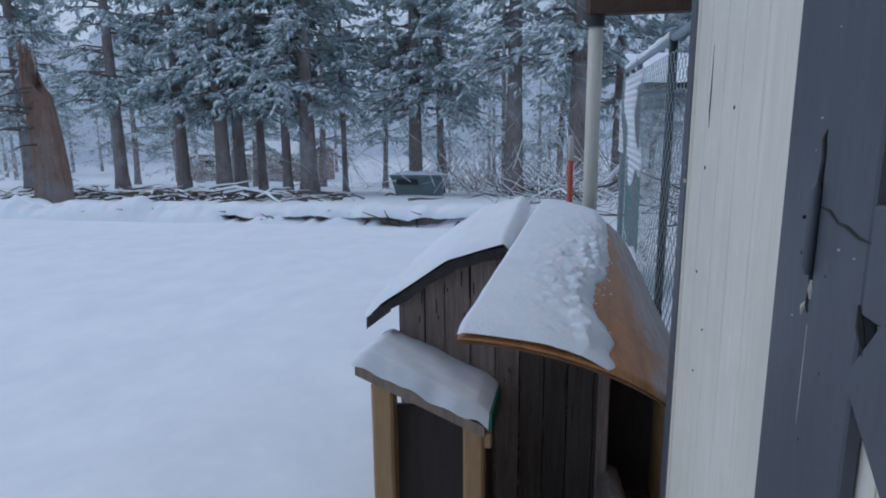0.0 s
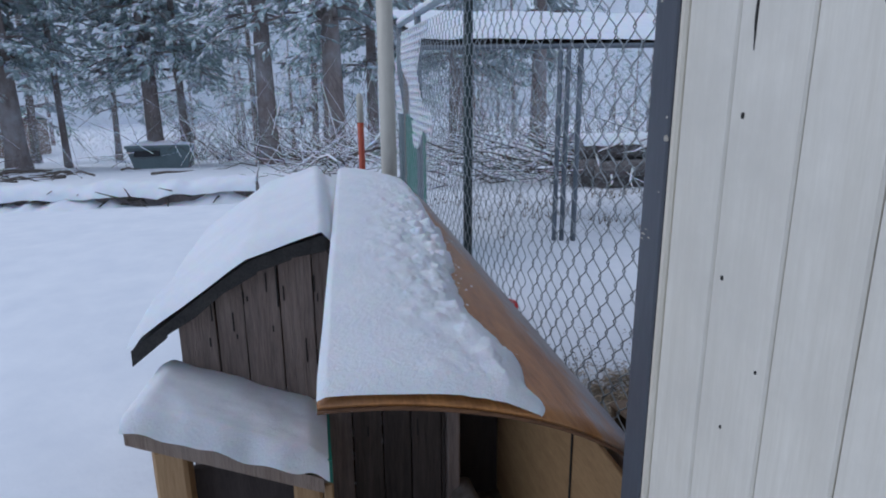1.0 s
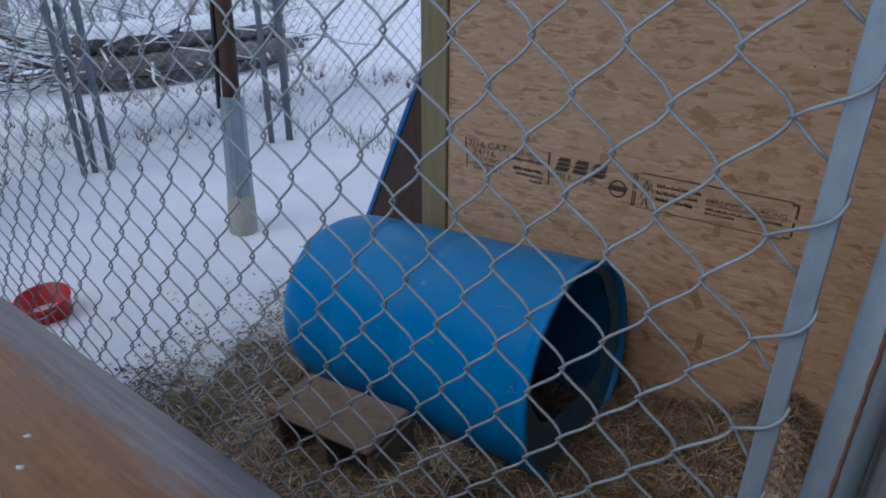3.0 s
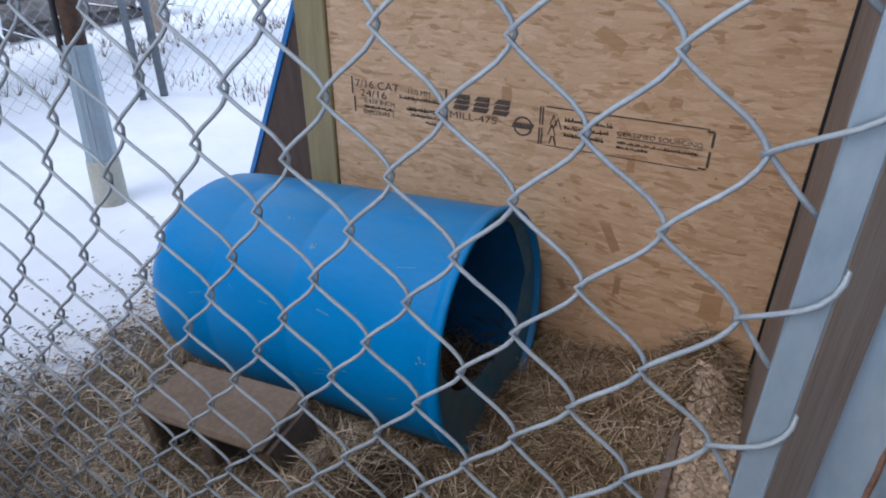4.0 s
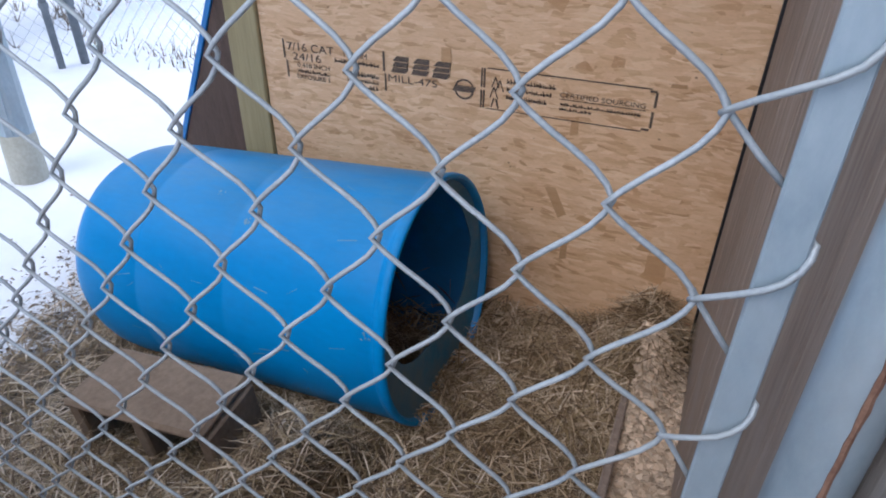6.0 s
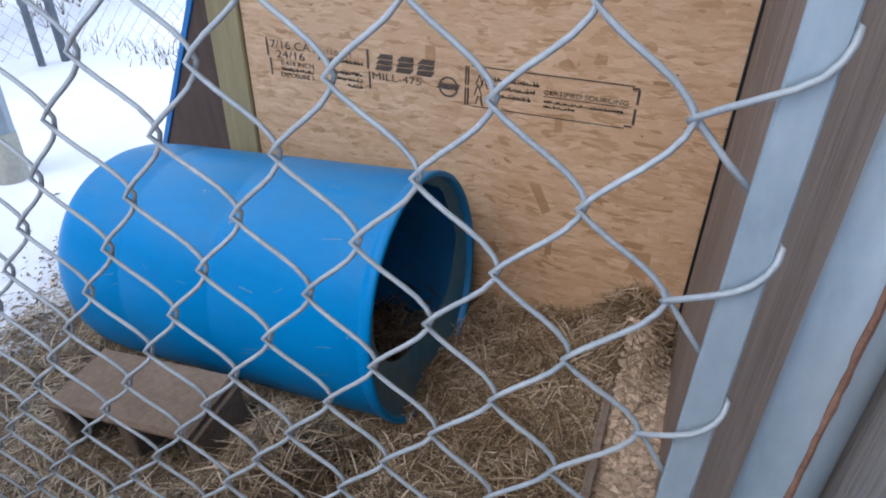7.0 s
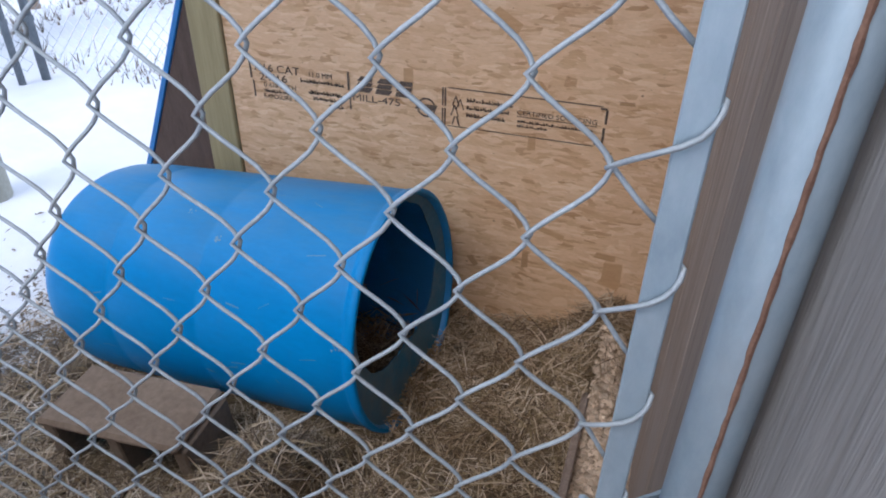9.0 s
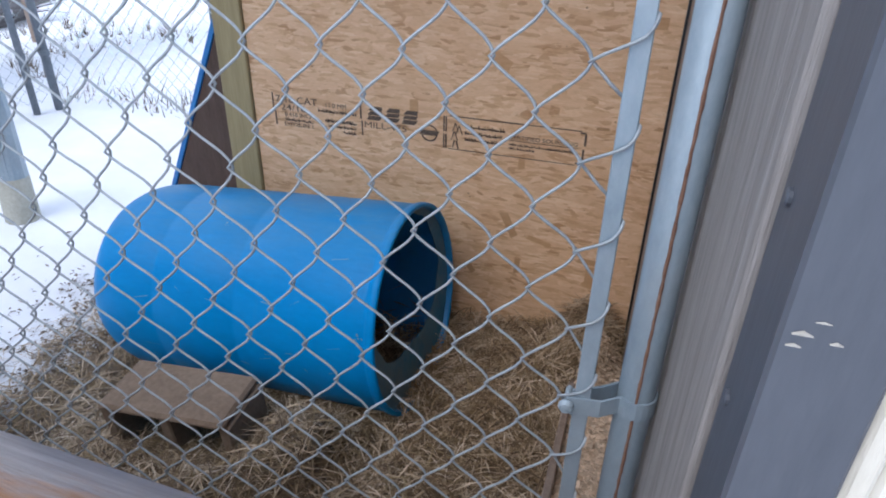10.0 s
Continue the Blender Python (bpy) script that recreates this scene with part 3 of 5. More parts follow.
def scrawl(x0, x1, z, h, seed):
    """A row of small broken marks, as faded print."""
    r, rows, x = random.Random(seed), [], x0
    while x < x1:
        w = r.uniform(0.003, 0.009)
        a = z + r.uniform(0, h * 0.25)
        rows.append((x, min(x + w, x1), a, a + h * r.uniform(0.3, 0.7)))
        if r.random() < 0.6:
            rows.append((x, min(x + w * 0.4, x1), z, z + h))
        x += w + r.uniform(0.0006, 0.002)
    bars(rows)

stamp("7/16 CAT", 0.404, 0.655, 0.022, 0.148)
stamp("24/16", 0.420, 0.629, 0.021, 0.09)
stamp("0.418 INCH", 0.432, 0.610, 0.013, 0.104)
scrawl(0.432, 0.535, 0.594, 0.011, 1)
stamp("EXPOSURE 1", 0.428, 0.577, 0.013, 0.104)
stamp("11.0 MM", 0.583, 0.655, 0.015, 0.07)
scrawl(0.554, 0.688, 0.637, 0.012, 2)
scrawl(0.576, 0.688, 0.606, 0.013, 3)
scrawl(0.590, 0.686, 0.590, 0.011, 4)
scrawl(0.640, 0.684, 0.574, 0.011, 5)
bars([(0.390, 0.395, 0.632, 0.684), (0.396, 0.401, 0.578, 0.626), (0.700, 0.706, 0.632, 0.684), (0.704, 0.709, 0.578, 0.626)])
logo = Shape()
for x in (0.724, 0.782, 0.840):
    for k, (z0, z1) in enumerate(((0.676, 0.662), (0.660, 0.648), (0.646, 0.632))):
        a = 0.012 * (2 - k) / 2
        logo.quad((x + a * 0.4, YS, z1), (x + 0.05 - 0.004 * k, YS, z1), (x + 0.052, YS, z0), (x + a + 0.006, YS, z0))
for k in range(20):
    a, b = 2 * math.pi * k / 20, 2 * math.pi * (k + 1) / 20
    if k not in (0, 9, 10, 19):
        logo.quad(*[(0.93 + r * math.cos(t), YS, 0.613 + r * math.sin(t)) for r, t in ((0.022, a), (0.022, b), (0.027, b), (0.027, a))])
logo.quad((0.898, YS, 0.606), (0.955, YS, 0.606), (0.962, YS, 0.622), (0.905, YS, 0.622))
for pts in (((1.003, 0.628), (1.012, 0.655), (1.021, 0.628)), ((1.014, 0.62), (1.024, 0.648), (1.034, 0.62)), ((0.999, 0.60), (1.009, 0.63), (1.02, 0.60))):
    for (xa, za), (xb, zb) in zip(pts, pts[1:]):
        logo.quad((xa - 0.0015, YS, za), (xa + 0.0015, YS, za), (xb + 0.0015, YS, zb), (xb - 0.0015, YS, zb))
logo.quad((1.002, YS, 0.577), (1.006, YS, 0.577), (1.012, YS, 0.6), (1.008, YS, 0.6)).quad((1.02, YS, 0.575), (1.025, YS, 0.575), (1.018, YS, 0.6), (1.013, YS, 0.6))
logo.v = [(sx_(a), b, c) for a, b, c in logo.v]
part("printed_stamp", logo, INK, shelter, "black printed emblem")
stamp("MILL-475", 0.715, 0.606, 0.019, 0.14)
bars([(0.974, 0.978, 0.625, 0.674), (0.981, 0.985, 0.625, 0.674), (0.974, 0.978, 0.572, 0.618), (0.981, 0.985, 0.572, 0.618),
      (0.990, 1.385, 0.6735, 0.6765), (0.990, 1.375, 0.5705, 0.5730), (1.393, 1.399, 0.632, 0.668), (1.391, 1.397, 0.582, 0.622), (1.380, 1.396, 0.667, 0.672), (1.374, 1.392, 0.575, 0.580)])
for k, z in enumerate((0.642, 0.622, 0.602)):
    scrawl(1.042, 1.165 - 0.01 * k, z, 0.012, 10 + k)
stamp("CERTIFIED SOURCING", 1.176, 0.627, 0.012, 0.20)
bars([(1.176, 1.378, 0.6215, 0.6235)])
scrawl(1.178, 1.370, 0.606, 0.008, 20)
scrawl(1.178, 1.255, 0.594, 0.008, 21)
rf = random.Random(5)
for k in range(8):
    x, z, w, h = rf.uniform(0.4, 1.55), rf.uniform(0.15, 1.1), rf.uniform(0.012, 0.05), rf.uniform(0.008, 0.018)
    if 0.55 < z < 0.7:
        z -= 0.2
    m = pose(x, -0.0008, z, 0, rf.uniform(-70, 70), 0)
    part("strand", Shape().quad(*[m @ Vector(p) for p in ((-w, 0, -h), (w, 0, -h * 0.7), (w * 0.9, 0, h), (-w * 0.8, 0, h * 0.8))]), FLAKE, shelter)
for x, z, w, h in ((1.44, 0.688, 0.018, 0.005), (1.475, 0.684, 0.010, 0.004), (1.232, 0.198, 0.009, 0.028), (1.475, 0.21, 0.026, 0.034), (1.22, 0.555, 0.010, 0.022), (0.88, 0.69, 0.014, 0.024)):
    part("strand", Shape().quad(*[(sx_(a), -0.0012, b) for a, b in ((x - w, z - h), (x + w, z - h * 0.8), (x + w * 0.9, z + h), (x - w, z + h * 0.9))]), FLAKE, shelter)


# ---- chain-link ----
def link_mesh_wires(x0, x1, z0, z1, to_world, radius, sides, sub, sag=0.0, seed=0, pitch=0.0414, rise=0.0444, zoff=0.9992, xoff=1.446):
    """Zigzag wires, each hooked into the next one at the knuckles; in the plane's own u and height."""
    s = Shape()
    c0, c1 = math.ceil((x0 - xoff) / pitch - 0.01), math.floor((x1 - xoff) / pitch + 0.01)
    r0, r1 = math.ceil((z0 - zoff) / rise), math.floor((z1 - zoff) / rise)
    for c in range(c0, c1):
        pts = []
        for r in range(r0, r1):
            odd = (c + r) % 2
            ua, ub = xoff + pitch * (c + odd), xoff + pitch * (c + 1 - odd)
            over = 0.0016
            for k in range(sub):
                f = k / sub
                h = 1 - f if odd else f
                g = h + 0.10 * math.sin(math.pi * h) - 0.045 * math.sin(2 * math.pi * h)
                g = 1 - g if odd else g
                u = ua + (ub - ua) * g + (over if odd else -over) * math.cos(math.pi * f)
                z = zoff + rise * (r + f)
                d = 0.0026 * math.cos(math.pi * f) * (1 if odd else -1)
                wob = sag * (noise.noise(Vector((u * 3, z * 3, seed))) + 0.4 * noise.noise(Vector((u * 11, z * 11, seed + 7))))
                pts.append(to_world(u + wob * 0.5, z + wob * 0.6 + sag * 0.8 * noise.noise(Vector((u * 4.1, z * 2.3, seed + 3))), d + wob))
        s.tube(pts, radius, sides, False)
    return s


def slack(u, z):
    """The lower mesh hangs drawn towards its end post."""
    q = (0.9992 - z) / 0.0444
    if q < 0:
        return 0.0045 * max(q, -1.4)
    return 4.2 * (1 - math.exp(-q / 3.2)) * (0.0019 + 0.0009 * min(9.0, max(0.0, (1.446 - u) / 0.0414)))


near = lambda u, z, d: (u + slack(u, z), YF - 0.026 + d, z + 0.033 * max(u - 1.446, -1.2))
fence = thing("chain_link_fence", (-0.5, YF, 0), "galvanized chain-link kennel fence with a frosted far end", "fence")
part("wire_mesh", link_mesh_wires(0.3, 1.49, -0.07, 1.69, near, 0.0016, 7, 6, 0.003, 1), WIRE, fence, "woven galvanized wire", True)
part("wire_mesh", link_mesh_wires(-2.9, 0.3, -0.02, 1.68, near, 0.0016, 5, 3, 0.003, 1), WIRE, fence, "woven galvanized wire", True)
part("tension_bar", Shape().box(1.510, 1.527, YF - 0.030, YF - 0.025, -0.07, 1.75, 0.001), ZINC, fence, "flat galvanized tension bar")
endpost = part("end_post", Shape().tube([(1.5725, YF, -0.1), (1.5725, YF, 1.75)], 0.0195, 24), ZINC, fence, "galvanized end post with a rusty seam", True)
seam, sr = [], random.Random(3)
for k in range(220):
    seam.append((1.5725 + 0.0005 + sr.uniform(-0.0003, 0.0003), YF - 0.0196, -0.05 + k * 0.0079))
part("rust_seam", Shape().tube(seam, [0.0018 + sr.uniform(-0.0004, 0.0005) for _ in seam], 6), RUST, endpost, "rusty weld seam")
for z in (0.30, 0.775, 1.35):
    band = Shape()
    ring = [(1.5725 + 0.0225 * math.cos(a), YF + 0.0225 * math.sin(a)) for a in np.linspace(math.pi * 0.85, -math.pi * 0.75, 18)]
    ring = [(1.507, YF - 0.018)] + [(1.535, YF - 0.004)] + ring + [(1.538, YF - 0.030), (1.503, YF - 0.034)]
    n0 = len(band.v)
    for x, yv in ring:
        band.v += [(x, yv, z - 0.011), (x, yv, z + 0.011)]
    band.f += [(n0 + 2 * k, n0 + 2 * k + 1, n0 + 2 * k + 3, n0 + 2 * k + 2) for k in range(len(ring) - 1)]
    b = part("tension_band", band, ZINC, fence, "galvanized clamp band with a carriage bolt")
    sol = b.modifiers.new("thick", "SOLIDIFY")
    sol.thickness = 0.0025
    part("bolt", Shape().lathe([(0.0, -0.006), (0.006, -0.005), (0.0085, -0.001), (0.0085, 0.001), (0.004, 0.001), (0.004, 0.03)], 12, pose(1.503, YF - 0.036, z, -90, 0, 0)), ZINC, b)
for k in range(-12, 9):
    zz = 0.956 + 0.0888 * k
    hook = [(1.4862, YF - 0.0225, zz - 0.003), (1.4885, YF - 0.0262, zz + 0.0005), (1.496, YF - 0.0305, zz + 0.0065), (1.506, YF - 0.033, zz + 0.0125), (1.515, YF - 0.0338, zz + 0.0175), (1.5215, YF - 0.0335, zz + 0.0225),
            (1.5258, YF - 0.0325, zz + 0.0285), (1.528, YF - 0.0305, zz + 0.034), (1.5287, YF - 0.027, zz + 0.0385), (1.526, YF - 0.0232, zz + 0.040), (1.520, YF - 0.0225, zz + 0.037)]
    sl = slack(1.487, zz)
    hook = [(x + sl * max(0, 1 - j * 0.2), y, z) for j, (x, y, z) in enumerate(hook)]
    s = Shape().tube(hook, 0.0016, 8)
    s.tube([(1.4862 + sl, YF - 0.0225, zz + 0.003), (1.490 + sl, YF - 0.0225, zz - 0.003), (1.502 + sl * 0.6, YF - 0.0230, zz - 0.0175), (1.514, YF - 0.0230, zz - 0.031)], 0.0016, 8)
    part("wire_end", s, WIRE, fence, smooth=True)
for x in (-0.64, -2.03, -2.92):
    top = 1.72
    p = part("line_post", Shape().tube([(x, YF + 0.01, -0.1), (x, YF + 0.01, top)], 0.022, 16), GREENPOST if x > -1 else DULLZINC, fence, "dark green line post" if x > -1 else "galvanized line post", True)
    part("post_cap", Shape().lathe([(0.024, top - 0.02), (0.024, top), (0.016, top + 0.016), (0, top + 0.02)], 14, pose(x, YF + 0.01, 0)), ZINC, p)
part("top_rail", Shape().tube([(-2.92, YF + 0.01, 1.69), (1.56, YF + 0.01, 1.70)], 0.019, 14), ZINC, fence, "galvanized top rail", True)
for x in (-0.64, -2.03):
    for z in (0.25, 0.7, 1.1, 1.45):
        part("tie", Shape().tube([(x - 0.026, YF - 0.026, z), (x, YF - 0.034, z + 0.004), (x + 0.026, YF - 0.026, z + 0.008)], 0.0018, 5), WIRE, fence)

# snow caught in the mesh at the far end and lying on the rail
frost = link_mesh_wires(-2.9, -1.05, 0.0, 1.68, lambda u, z, d: (u, YF - 0.032 + d, z + 0.006 + 0.033 * max(u - 1.446, -1.2)), 0.0044, 4, 2, 0.003, 1)
keep = [f for f in frost.f if noise.noise(Vector(frost.v[f[0]]) * 2.2) > -0.12 + 0.4 * max(0, frost.v[f[0]][0] + 1.9)]
frost.f = [f for f in keep if frost.v[f[0]][0] > -2.05 or frost.v[f[0]][2] > 1.02]
single("snow_on_mesh", frost, SNOW, "snow clinging to the chain-link wires", "snow", kind="stuff")
sr = random.Random(8)
cap = [(-2.9 + 0.08 * k, YF + 0.01, 1.712 + sr.uniform(0, 0.008)) for k in range(29)]
single("rail_snow", Shape().tube(cap, [0.02 + sr.uniform(-0.004, 0.006) for _ in cap], 8), SNOW, "ridge of snow along the top rail", "snow", True)
gp = Shape().grid(lambda u, v: (-2.08 - 0.8 * u, YF + 0.05 + 0.012 * math.cos(u * 40), -0.05 + 1.06 * v), 40, 2)
panel = single("sheet_metal_panel", gp, GREEN, "green ribbed sheet-metal panel tied behind the fence", "panel", True)
panel.modifiers.new("thick", "SOLIDIFY").thickness = 0.003


def side_fence(name, label, fn, u0, u1, z1, posts, snowy):
    f = thing(name, fn(u0, 0, 0), label, "fence")
    part("wire_mesh", link_mesh_wires(u0, u1, 0.02, z1 - 0.02, fn, 0.0021, 3, 1, 0.006, 5, zoff=0.4, xoff=0.0), WIRE, f, "woven galvanized wire")
    for u, rad in posts:
        p = part("post", Shape().tube([fn(u, -0.1, 0.02), fn(u, z1 + 0.02, 0.02)], rad, 12), DULLZINC, f, "galvanized post", True)
        for z in (0.35, 0.95, 1.35):
            part("hinge_band", Shape().tube([fn(u, z - 0.015, 0.02), fn(u, z + 0.015, 0.02)], rad + 0.006, 10), DULLZINC, p)
    part("top_rail", Shape().tube([fn(u0, z1, 0.02), fn(u1, z1, 0.02)], 0.019, 10), DULLZINC, f, "galvanized top rail", True)
    if snowy:
        fr = link_mesh_wires(u0, u1, 0.02, z1 - 0.02, lambda u, z, d: fn(u, z + 0.004, d - 0.004), 0.0042, 3, 1, 0.006, 5, zoff=0.4, xoff=0.0)
        fr.f = [q for q in fr.f if noise.noise(Vector(fr.v[q[0]]) * 2.0) > snowy]
        single("snow_on_mesh", fr, SNOW, "snow clinging to the chain-link wires", "snow", kind="stuff")


side_fence("chain_link_fence", "far chain-link kennel side with a framed gate", lambda u, z, d: (-2.48 + 0.25 * u + d, u, z), -1.2, 1.30, 1.515,
           [(-0.03, 0.019), (0.03, 0.019), (0.12, 0.021), (1.18, 0.021), (1.32, 0.026)], 0.0)
side_fence("chain_link_fence", "back chain-link kennel side dusted with snow", lambda u, z, d: (u, 1.34 + 0.05 * (u + 2.15) + d, z), -2.15, 1.9, 1.55,
           [(-0.9, 0.021), (0.5, 0.021), (1.88, 0.026)], -0.1)

# ---- the blue barrel ----
barrel = thing("plastic_barrel", (0.55, -0.34, -0.1), "blue plastic drum lying on its side, one end cut open", "barrel")
axis = Vector((math.cos(-0.018) * math.cos(0.0834), math.sin(-0.018) * math.cos(0.0834), math.sin(0.0834)))
BC = Vector((0.5556, -0.3453, 0.1705))
BM = Matrix.Translation(BC) @ axis.to_track_quat("Z", "Y").to_matrix().to_4x4()
BU = axis.cross(Vector((0, 0, 1))).normalized()
BW = BU.cross(axis)
R, L0, L = 0.3019, -0.4867, 0.4527


def drum_pt(r, a, h):
    """a = 0 faces the yard, a quarter turn points up."""
    return BC + axis * h + (BU * math.cos(a) + BW * math.sin(a)) * r


prof = [(0.0, L0 + 0.02), (0.205, L0 + 0.018), (0.232, L0 + 0.004), (0.254, L0), (0.273, L0 + 0.012), (0.287, L0 + 0.04), (R - 0.005, L0 + 0.075), (R - 0.001, L0 + 0.12), (R, L0 + 0.14)]
for h in (-0.235, 0.035):
    prof += [(R, h - 0.012), (R - 0.0022, h - 0.006), (R - 0.0022, h + 0.006), (R, h + 0.012)]
prof += [(R, L - 0.075), (R - 0.001, L - 0.04), (R - 0.003, L - 0.034), (R - 0.002, L - 0.028), (R + 0.004, L - 0.022), (R + 0.006, L - 0.012), (R + 0.005, L - 0.002), (R + 0.001, L + 0.001), (R - 0.006, L)]
part("shell", Shape().lathe(prof, 96, BM), BLUE, barrel, "dusty blue plastic shell with a painted top sheen", True)
inner = [(R - 0.006, L), (R - 0.011, L - 0.006), (R - 0.012, L - 0.02), (R - 0.012, L0 + 0.14), (0.28, L0 + 0.09), (0.0, L0 + 0.06)]
part("lining", Shape().lathe(inner, 72, BM), BLUEIN, barrel, "scuffed inside of the drum, brightened in colour", True)
# the end was sawn out unevenly and a high sill left at the bottom
lr = random.Random(4)
HOLE = (0.74, 0.82, 0.94, 0.95, 0.90, 0.83, 0.80, 0.66, 0.48, 0.38, 0.42, 0.58, 0.74)
def hole(a):
    k = (a % (2 * math.pi)) / (2 * math.pi) * 12
    return R * (float(np.interp(k, range(13), HOLE)) + 0.022 * nz(math.cos(a) * 4, math.sin(a) * 4, 2) + 0.012 * nz(math.cos(a) * 11, math.sin(a) * 11, 6))
lip = Shape()
for k in range(120):
    a, b = 2 * math.pi * k / 120, 2 * math.pi * (k + 1) / 120
    for f0, f1 in ((0.0, 0.5), (0.5, 1.0)):
        q = []
        for f, t in ((f0, a), (f0, b), (f1, b), (f1, a)):
            r0, r1 = R - 0.011, hole(t)
            q.append(drum_pt(r0 + (r1 - r0) * f, t, L - 0.020 - 0.012 * f + 0.004 * nz(math.cos(t) * 3, math.sin(t) * 3, 9) * f))
        lip.quad(*q)
lip_ob = part("cut_lip", lip, DIRTYBLUE, barrel, "rough cut rim and sill left from the sawn-out end")
lip_ob.modifiers.new("thick", "SOLIDIFY").thickness = 0.004
scuff = Shape()
for k in range(34):
    a, h, ln = lr.uniform(-0.9, 1.7), lr.uniform(-0.36, 0.38), lr.uniform(0.008, 0.05)
    da, wd = lr.uniform(-0.05, 0.05), lr.uniform(0.0008, 0.0025)
    rr = R + 0.0006
    scuff.quad(*[drum_pt(rr, t, hh) for t, hh in ((a, h), (a + wd / R, h + wd), (a + da + wd / R, h + ln), (a + da, h + ln))])
for a0, h0, r0 in ((0.05, -0.40, 0.011), (0.95, 0.06, 0.009), (0.3, 0.41, 0.006), (1.15, -0.05, 0.007)):
    for j in range(5):
        a, h = a0 + lr.uniform(-0.03, 0.03), h0 + lr.uniform(-0.012, 0.012)
        w = r0 * lr.uniform(0.3, 0.7)
        rr = R + 0.0007 - (0.006 if h < -0.37 else 0)
        scuff.quad(*[drum_pt(rr, a + w / R * math.cos(t) * lr.uniform(0.6, 1.2), h + w * math.sin(t)) for t in (0, 1.6, 3.1, 4.7)])
part("scuff", scuff, SCUFF, barrel, "pale scratches and chips")

# ---- hollow block step ----
blk = thing("concrete_block", (0.52, -0.81, -0.08), "brown-stained hollow concrete block half sunk in straw", "block")
m = pose(0.525, -0.812, 0.040, 3, -3, 4)
part("top_slab", Shape().box(-0.18, 0.178, -0.082, 0.098, 0.076, 0.098, 0.008, m), BLOCK, blk)
for x in (-0.17, 0.0, 0.17):
    part("web", Shape().box(x - 0.016, x + 0.016, -0.070, 0.094, -0.09, 0.0755, 0.004, m), BLOCK, blk)
part("bottom_slab", Shape().box(-0.185, 0.185, -0.078, 0.096, -0.12, -0.091, 0.004, m), BLOCK, blk)

# ---- board leaning behind the shelter's post ----
lean = thing("leaning_board", (0.0, 0.1, -0.08), "dark brown board with a blue painted edge leaning on the post", "board")
m = pose(-0.325, 0.11, -0.05, 4, 27.7, 0)
part("board", Shape().box(0.004, 0.36, -0.006, 0.006, -0.1, 1.1, 0.002, m), surface("wet_dark_board", (0.055, 0.03, 0.02), (0.12, 0.075, 0.055), 5.0, (8, 8, 1), 0.7), lean)
part("blue_edge", Shape().box(-0.016, 0.0035, -0.012, 0.008, -0.1, 1.1, 0.002, m), BLUETRIM, lean, "blue painted edge strip")

# ---- leaning post with a metal sleeve ----
post = thing("sleeved_post", (-1.03, 0.08, 0), "leaning brown wooden post in a galvanized sleeve", "post")
pa, pd = Vector((-1.0, 0.03, -0.12)), Vector((-0.04, 0.075, 1.0))
part("timber", Shape().tube([pa + pd * 0.3, pa + pd * 0.9, pa + pd * 1.92], [0.040, 0.040, 0.038], 12), DARKBEAM, post, "wet dark brown timber", True)
part("sleeve", Shape().tube([pa + pd * 0.2801, pa + pd * 0.5, pa + pd * 0.75], [0.064, 0.060, 0.057], 9), ZINC, post, "galvanized sheet sleeve")
part("footing", Shape().tube([pa, pa + pd * 0.1, pa + pd * 0.28], [0.072, 0.070, 0.066], 12), surface("pale_footing", (0.30, 0.30, 0.25), (0.46, 0.46, 0.40), 9.0), post, "pale weathered footing collar", True)
part("sleeve_lap", Shape().tube([pa + pd * 0.29 + Vector((0.038, -0.044, 0)), pa + pd * 0.75 + Vector((0.036, -0.042, 0))], 0.006, 6), ZINC, post)
part("brace_pole", Shape().tube([pa + Vector((-0.055, 0.0, 0.7)), pa + pd * 1.92 + Vector((-0.045, 0, 0))], 0.012, 8), BLACK, post, "thin black pole")

# ---- red bucket ----
bucket = thing("plastic_bucket", (-0.95, -0.92, 0), "red plastic bucket standing in the snow", "bucket")
bp = [(0.0, 0.01), (0.07, 0.01), (0.075, 0.0), (0.078, 0.01), (0.092, 0.125), (0.099, 0.128), (0.099, 0.138), (0.089, 0.138), (0.073, 0.03), (0, 0.025)]
part("body", Shape().lathe(bp, 32, pose(-0.95, -0.92, -0.095, 8, 5, 0)), RED, bucket, smooth=True)
part("bail", Shape().tube([pose(-0.95, -0.92, -0.095, 8, 5, 0) @ Vector((0.101 * math.cos(a), -0.101 * abs(math.sin(a)) * 0.95, 0.125 - 0.03 * math.sin(a))) for a in np.linspace(0, math.pi, 14)], 0.003, 6), ZINC, bucket, "wire handle")

# ---- marker stake ----
stake = thing("marker_stake", (-1.0, -1.68, 0), "red stake with a white snow-covered top", "stake")
part("rod", Shape().tube([(-1.0, -1.68, -0.1), (-1.0, -1.68, 1.07)], 0.016, 10), ORANGERED, stake, smooth=True)
part("tip", Shape().tube([(-1.0, -1.68, 1.071), (-1.0, -1.68, 1.2), (-1.0, -1.68, 1.215)], [0.017, 0.017, 0.008], 10), PIPEWHITE, stake, "white tip", True)


# ---- dog house with a bent plywood sheet over it ----
def sheet_pt(u, s, off=0.0):
    """u from the near to the far end, s across from the upper edge to the fence side."""
    y0, z0 = -1.940 + 0.114 * u, 0.878 + 0.012 * u
    span = -1.325 - y0
    yy = y0 + span * s
    zz = z0 - 0.215 * s ** 2 - 0.19 * s ** 7
    sl = -(0.43 * s + 1.33 * s ** 6) / span
    n = Vector((0, -sl, 1)).normalized()
    return Vector((1.56 - 2.02 * u, yy, zz)) + n * off


